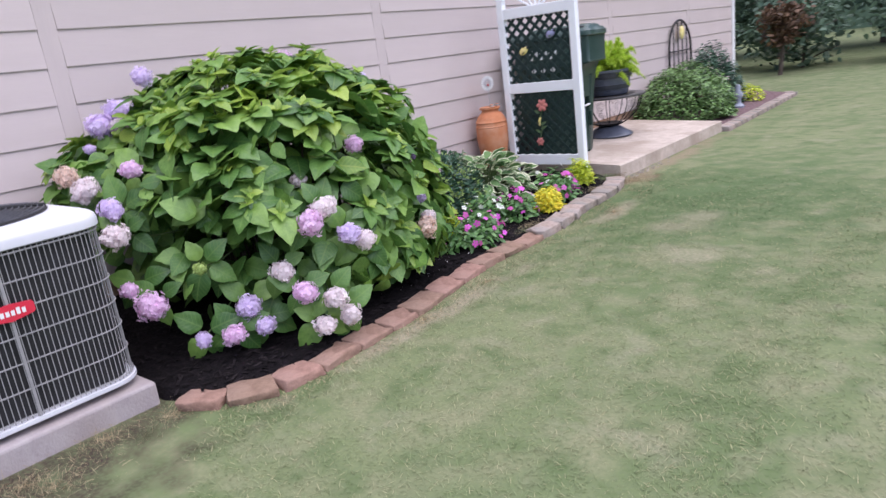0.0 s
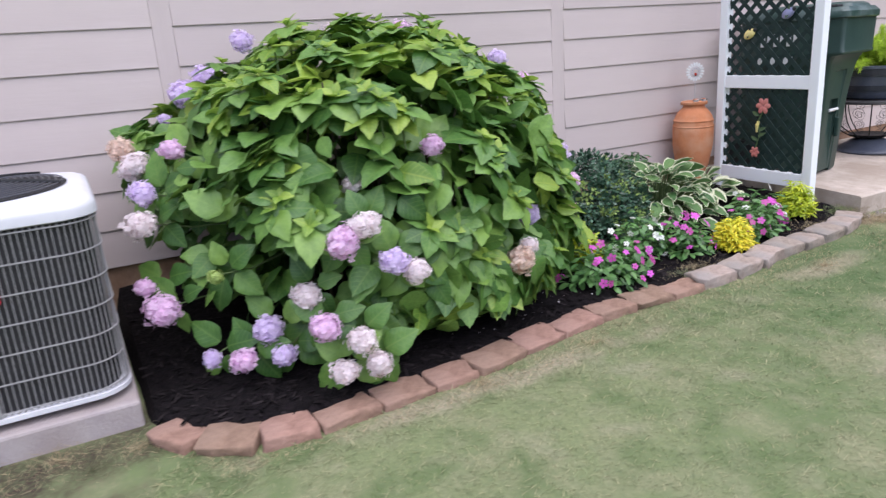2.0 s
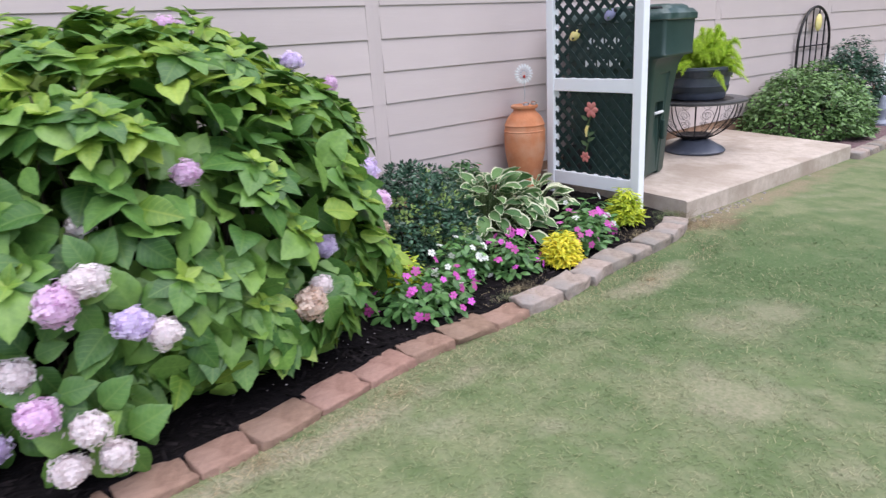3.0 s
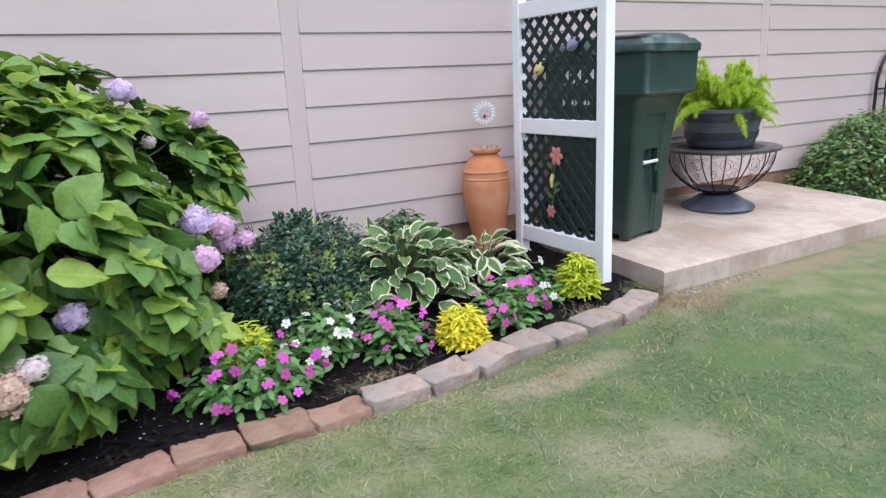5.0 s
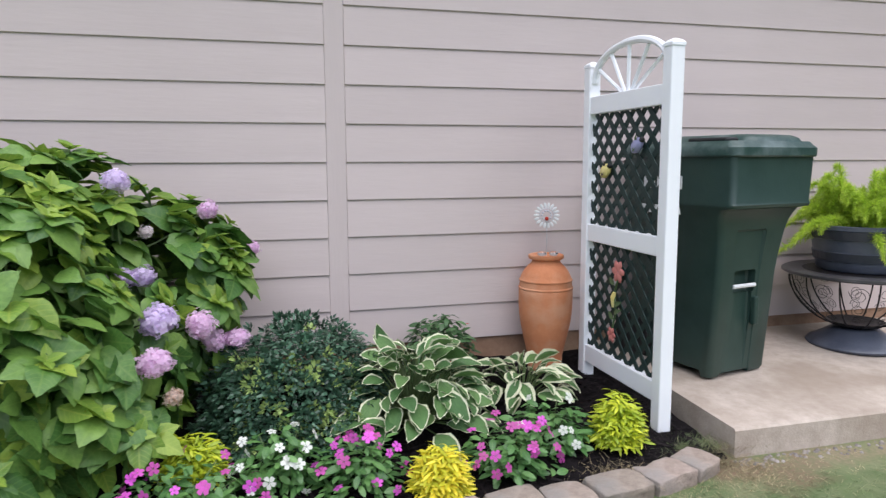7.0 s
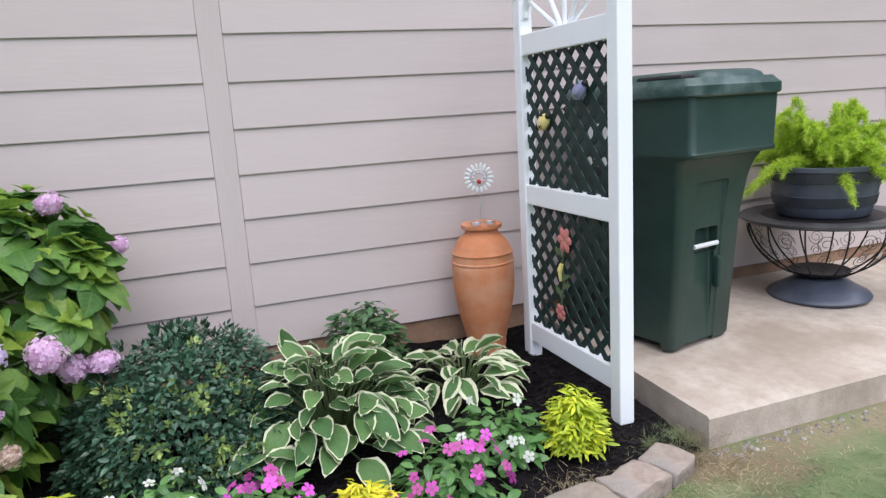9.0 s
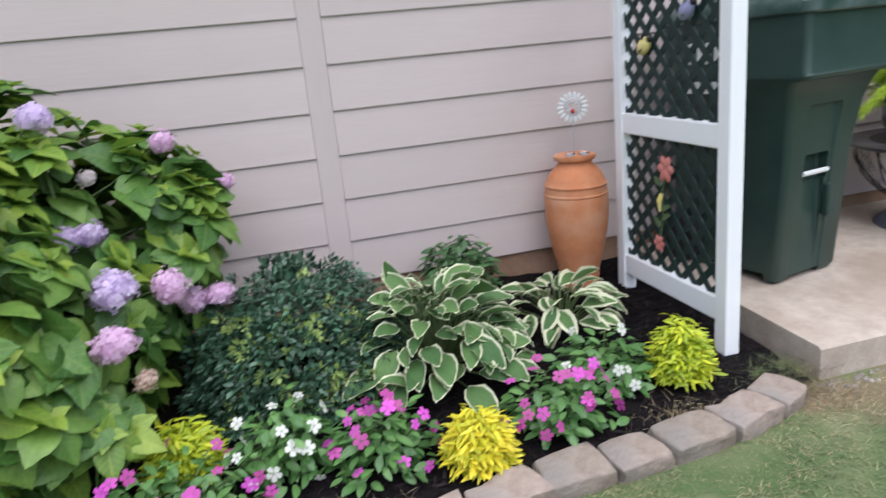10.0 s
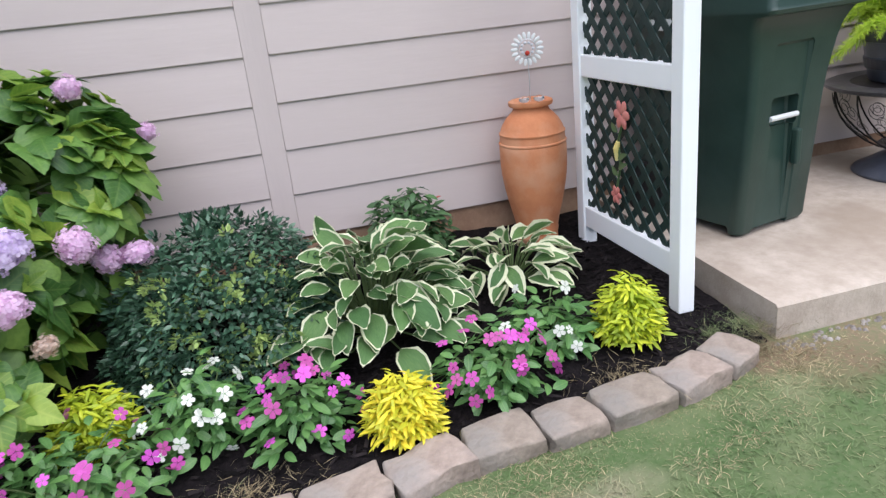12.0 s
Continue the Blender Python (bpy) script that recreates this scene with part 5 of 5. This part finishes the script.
rng = random.Random(91)
petal = (np.array([(0, -0.3, 0), (0.6, -0.35, 0.12), (1, 0, 0.05), (0.6, 0.35, 0.12), (0, 0.3, 0)]), [((0, 1, 2, 3, 4), 0)])
poses = []
for _ in range(30):
    y = rng.gauss(5.05, 0.22)
    x = edge_x(y) - 0.13 - abs(rng.gauss(0, 0.12))
    poses.append(leaf_pose((x, y, bed_z(x, y) + 0.018), (rng.gauss(0, 1), rng.gauss(0, 1), 0.1), (rng.gauss(0, 0.3), rng.gauss(0, 0.3), 1), rng.uniform(0.005, 0.010)))
fallen = part("fallen_petals", scatter("fallen_petals", petal, poses, [M["cream"]]), None)
tagged(fallen, "pale fallen petals scattered on the dark mulch", "petals", kind="stuff")


# ---- trellis ornaments ----
def petal_disc(bm_list, c, r, petals, y):
    for q in range(petals):
        a = q * math.tau / petals
        b = bmesh.new()
        bmesh.ops.create_uvsphere(b, u_segments=8, v_segments=5, radius=1)
        bmesh.ops.scale(b, vec=(r * 0.52, 0.005, r * 0.34), verts=b.verts)
        bmesh.ops.rotate(b, cent=(0, 0, 0), matrix=Matrix.Rotation(-a, 3, "Y"), verts=b.verts)
        bmesh.ops.translate(b, vec=(c[0] + r * 0.55 * math.cos(a), y, c[1] + r * 0.55 * math.sin(a)), verts=b.verts)
        bm_list.append(b)


orn = thing("metal_flower_ornament", (-3.595, 7.654, 0.55), "painted metal flower stem hung on the lattice", "garden ornament")
for (x, z), r in (((0.03, 0.162), 0.058), ((-0.02, -0.177), 0.040)):
    lst = []
    petal_disc(lst, (x, z), r, 6, 0.0)
    part("flower", smooth(part("tmp", join(lst), M["tin_pink"])).data, None, orn, "dusty pink metal flower")
bpy.data.objects.remove(bpy.data.objects["tmp"])
for o in [o for o in bpy.data.objects if o.name.startswith("tmp.")]:
    bpy.data.objects.remove(o)
part("stem", tube([(0.03, 0.004, 0.13), (-0.005, 0.004, 0.05), (0.012, 0.004, -0.05), (-0.02, 0.004, -0.15)], 0.005, 6), M["tin_dark"], orn)
part("bud", tube([(0.0, 0, 0.05), (-0.008, -0.004, 0.02), (-0.012, 0, -0.03)], [0.009, 0.013, 0.006], 8), M["tin_yellow"], orn)
for z, s in ((0.09, -1), (-0.02, 1), (-0.09, -1), (-0.06, 1)):
    lf = scatter("leaf", leaf_shape(0.4), [leaf_pose((0, 0, z), (s, -0.1, 0.5), (0, -1, 0.2), 0.07)], [M["tin_dark"]])
    part("leaf", lf, None, orn)


def bug(at, body, wing, label):
    t = thing("metal_insect_ornament", at, label, "garden ornament")
    b = bmesh.new()
    bmesh.ops.create_uvsphere(b, u_segments=10, v_segments=7, radius=1)
    bmesh.ops.scale(b, vec=(0.050, 0.022, 0.033), verts=b.verts)
    bmesh.ops.rotate(b, cent=(0, 0, 0), matrix=Matrix.Rotation(radians(-32), 3, "Y"), verts=b.verts)
    smooth(part("body", b, M[body], t))
    b = bmesh.new()
    bmesh.ops.create_uvsphere(b, u_segments=8, v_segments=6, radius=0.014)
    bmesh.ops.translate(b, vec=(0.042, 0, 0.026), verts=b.verts)
    smooth(part("head", b, M["black"], t))
    for s in (-1, 1):
        lf = scatter("wing", leaf_shape(0.5, 0.1, 0.0), [leaf_pose((0.01, -0.012, 0.01), (0.2 * s, -0.15, 0.9 if s > 0 else -0.6), (0, -1, 0), 0.045)], [M[wing]])
        part("wing", lf, None, t)


bug((-3.71, 7.648, 1.217), "tin_yellow", "black", "yellow and black metal bee ornament on the lattice")
bug((-3.415, 7.650, 1.34), "tin_violet", "tin_dark", "violet and green metal bug ornament on the lattice")


# ---- far bed ----
boxleaf = leaf_shape(0.5, 0.1, 0.1)
mound("boxwood_shrub", (-3.72, 11.50, 0.05), (0.60, 0.72, 0.66), 9000, 0.055, "box", "rounded green boxwood shrub beside the slab", "shrub", boxleaf, 81, low=-0.25)
mound("evergreen_shrub", (-3.80, 12.72, 0.05), (0.40, 0.56, 0.84), 6000, 0.06, "holly", "taller dark evergreen shrub by the wall", "shrub", boxleaf, 82, low=-0.25)
mound("lime_shrub", (-3.45, 13.3, 0.04), (0.22, 0.24, 0.22), 600, 0.05, "lime_g", "small lime green plant in the far bed", "shrub", boxleaf, 84)

iron = thing("iron_trellis", (WALL_X + 0.05, 12.62, 0.08), "dark arched iron trellis against the house wall", "trellis")
hoop = [(0, -0.42, -0.03)] + [(0, -0.42 * math.cos(a), 0.82 + 0.44 * math.sin(a)) for a in [math.pi * k / 20 for k in range(21)]] + [(0, 0.42, -0.03)]
part("hoop", tube(hoop, 0.016, 6), M["iron"], iron)
for y, top in ((-0.25, 1.17), (-0.08, 1.24), (0.08, 1.24), (0.25, 1.17)):
    part("bar", tube([(0, y, -0.03), (0, y, top)], 0.009, 5), M["iron"], iron)
for z in (0.25, 0.82):
    part("crossbar", tube([(0, -0.42, z), (0, 0.42, z)], 0.009, 5), M["iron"], iron)
b = bmesh.new()
bmesh.ops.create_uvsphere(b, u_segments=10, v_segments=7, radius=1)
bmesh.ops.scale(b, vec=(0.03, 0.07, 0.10), verts=b.verts)
bmesh.ops.translate(b, vec=(0.03, 0, 1.08), verts=b.verts)
smooth(part("ornament", b, M["tin_yellow"], iron, "yellow ornament"))

fig = smooth(part("garden_figure", lathe([(0.0, 0.0), (0.11, 0.0), (0.12, 0.04), (0.06, 0.09), (0.05, 0.16), (0.085, 0.22), (0.09, 0.28), (0.05, 0.34), (0.055, 0.40), (0.03, 0.45), (0.0, 0.46)], 20), M["stone_blue"]))
fig.location, fig.scale = (-3.31, 12.45, 0.03), (0.75, 0.75, 0.72)
tagged(fig, "small pale stone garden figure in the far bed", "garden ornament")


# ---- distance ----
def build_tree(name, at, height, crown, leaves, material, label, seed, trunk=0.16, leaf_size=0.3, base=0.3):
    rng = random.Random(seed)
    t = thing(name, at, label, "tree" if trunk > 0.05 else "shrub")
    limbs = [tube([(0, 0, -0.1), (0.05, 0.02, height * 0.3), (0, 0.05, height * 0.6), (0.05, 0, height * 0.85)], [trunk, trunk * 0.8, trunk * 0.5, trunk * 0.2], 8)]
    part("trunk", limbs[0], M["bark"], t)
    for k in range(7):
        a = k * 2.4
        z = height * rng.uniform(base, 0.7)
        part("limb", tube([(0, 0, z), (crown * 0.4 * math.cos(a), crown * 0.4 * math.sin(a), z + height * 0.12), (crown * 0.8 * math.cos(a), crown * 0.8 * math.sin(a), z + height * 0.2)], [trunk * 0.45, trunk * 0.3, trunk * 0.1], 5), M["bark"], t)
    poses = []
    for k in range(26):
        d = Vector((rng.gauss(0, 1), rng.gauss(0, 1), rng.gauss(0, 1))).normalized() * rng.uniform(0.35, 0.95)
        c = Vector((d.x * crown, d.y * crown, height * (base + 1) / 2 + d.z * height * (1 - base) / 2))
        for _ in range(leaves // 26):
            o = Vector((rng.gauss(0, 1), rng.gauss(0, 1), rng.gauss(0, 0.8))) * crown * 0.2
            p = c + o
            if p.z < 0.05:
                continue
            poses.append(leaf_pose(p, (rng.gauss(0, 1), rng.gauss(0, 1), rng.gauss(0, 0.6)), (rng.gauss(0, 1), rng.gauss(0, 1), 1.2), leaf_size * rng.uniform(0.6, 1.3)))
    part("crown", scatter("crown", leaf_shape(0.6, 0.1, 0.1), poses, [M[material]]), None, t)
    return t


rng = random.Random(99)
for k in range(16):
    a = -14 + k * 2.6
    build_tree("woodland_tree", (a + rng.uniform(-0.8, 0.8), 27 + rng.uniform(-2, 3) - 0.02 * a * a, GROUND), rng.uniform(7, 11), rng.uniform(2.2, 3.2), 3000, "wood_leaf", "dark green tree at the edge of the lawn", 200 + k, 0.2, 0.34, 0.06)
for k in range(9):
    build_tree("woodland_shrub", (-9 + k * 2.6 + rng.uniform(-0.6, 0.6), 20.6 + rng.uniform(-0.7, 0.9), GROUND), rng.uniform(1.6, 3.0), rng.uniform(1.2, 1.7), 1900, "wood_leaf", "dense dark shrub at the edge of the lawn", 300 + k, 0.045, 0.16, 0.02)
build_tree("ornamental_tree", (-4.32, 18.4, GROUND), 1.7, 0.55, 800, "red_leaf", "small russet-leaved ornamental tree on the lawn", 401, 0.05, 0.13, 0.35)
far = part("backdrop", join([box(-70, 60, 44, 45, -1, 12)]), M["wood_leaf"])
tagged(far, "dark distant woodland", "woodland", kind="structure")

# ---- grass blades on the near lawn ----
blade = (np.array([(0, -0.045, 0), (0.55, -0.03, 0.05), (1, 0, -0.02), (0.55, 0.03, 0.05), (0, 0.045, 0)]), [((0, 1, 3, 4), 0), ((1, 2, 3), 0)])
rs = np.random.RandomState(7)


WORN = ((-1.5, 5.9, 0.22, 0.12), (-2.60, 2.4, 0.5, 1.2), (-2.80, 8.9, 0.12, 1.6), (-2.78, 7.95, 0.16, 0.25))


def blade_poses(n, x0, x1, y0, y1, size, keep):
    out = []
    xs, ys = rs.uniform(x0, x1, n), rs.uniform(y0, y1, n)
    az, lean, sz = rs.uniform(0, math.tau, n), rs.uniform(0.05, 0.55, n), rs.uniform(0.6, 1.35, n) * size
    for x, y, a, e, s in zip(xs, ys, az, lean, sz):
        if not keep(x, y):
            continue
        # thinner towards the far side, where single blades can no longer be told apart
        if rs.rand() < max((y - 7.3) / 1.3, (abs(x) - 0.5) / 0.7 if x > 0 else 0.0):
            continue
        thin = noise.noise((x * 1.7, y * 1.7, 3.0)) + 0.5 * noise.noise((x * 6, y * 6, 1.0))
        if thin > 0.35 and s > 0.5 * size:
            s *= 0.55
        if any(((x - px) / rx) ** 2 + ((y - py) / ry) ** 2 < 0.5 + 0.9 * abs(thin) for px, py, rx, ry in WORN) and s > (0.62 if x < -2.2 and y < 3.4 else 0.75) * size:
            continue
        ca, sa, ce, se = math.cos(a), math.sin(a), math.cos(e), math.sin(e)
        out.append(((ca * ce * s, -sa * s, -ca * se * s, x), (sa * ce * s, ca * s, -sa * se * s, y), (se * s, 0, ce * s, GROUND), (0, 0, 0, 1)))
    return out


def on_lawn(x, y):
    if y < 3.25:
        return x > -2.70 + 0.28 * (3.25 - y) + 0.16 * noise.noise((x * 4, y * 4, 2.0)) or y < 2.0
    if y < 7.78:
        return x > edge_x(y) + 0.075
    if y < 10.65:
        return x > -2.90
    return x > -2.80


near = blade_poses(110000, -2.9, -0.6, 2.2, 8.6, 0.022, on_lawn)
mid = blade_poses(36000, -0.9, 1.2, 2.6, 7.2, 0.024, on_lawn)
def near_edge(x, y):
    k = (-1.3 - x) / 1.3 * min(1.0, max(0.0, (y - 4.6) / 2.2)) * min(1.0, max(0.0, (9.4 - y) / 1.2))
    return on_lawn(x, y) and rs.rand() < k * (1.0 + 0.6 * noise.noise((x * 2, y * 2, 5.0)))


edge = blade_poses(46000, -2.95, -1.3, 4.6, 9.4, 0.031, near_edge) + blade_poses(5000, -2.7, -2.2, 3.2, 6.0, 0.032, on_lawn)
def on_thatch(x, y):
    off = x - (edge_x(y) + 0.075 if y < 7.7 else -2.91)
    return on_lawn(x, y) and 0 < off < 0.10 + 0.16 * abs(noise.noise((x * 3, y * 3, 8.0))) + (0.14 if y > 7.2 else 0)


WORN = ()
thatch = blade_poses(26000, -2.93, -2.3, 3.3, 10.4, 0.020, on_thatch)
th = part("dry_thatch", scatter("dry_thatch", blade, thatch, [M["straw"]]), None)
tagged(th, "dry straw-coloured thatch along the edge of the lawn", "grass", kind="stuff")
g = part("grass_blades", scatter("grass_blades", blade, near + mid + edge, [M["blade"]]), None)
tagged(g, "short mown blades of lawn grass", "grass", kind="stuff")
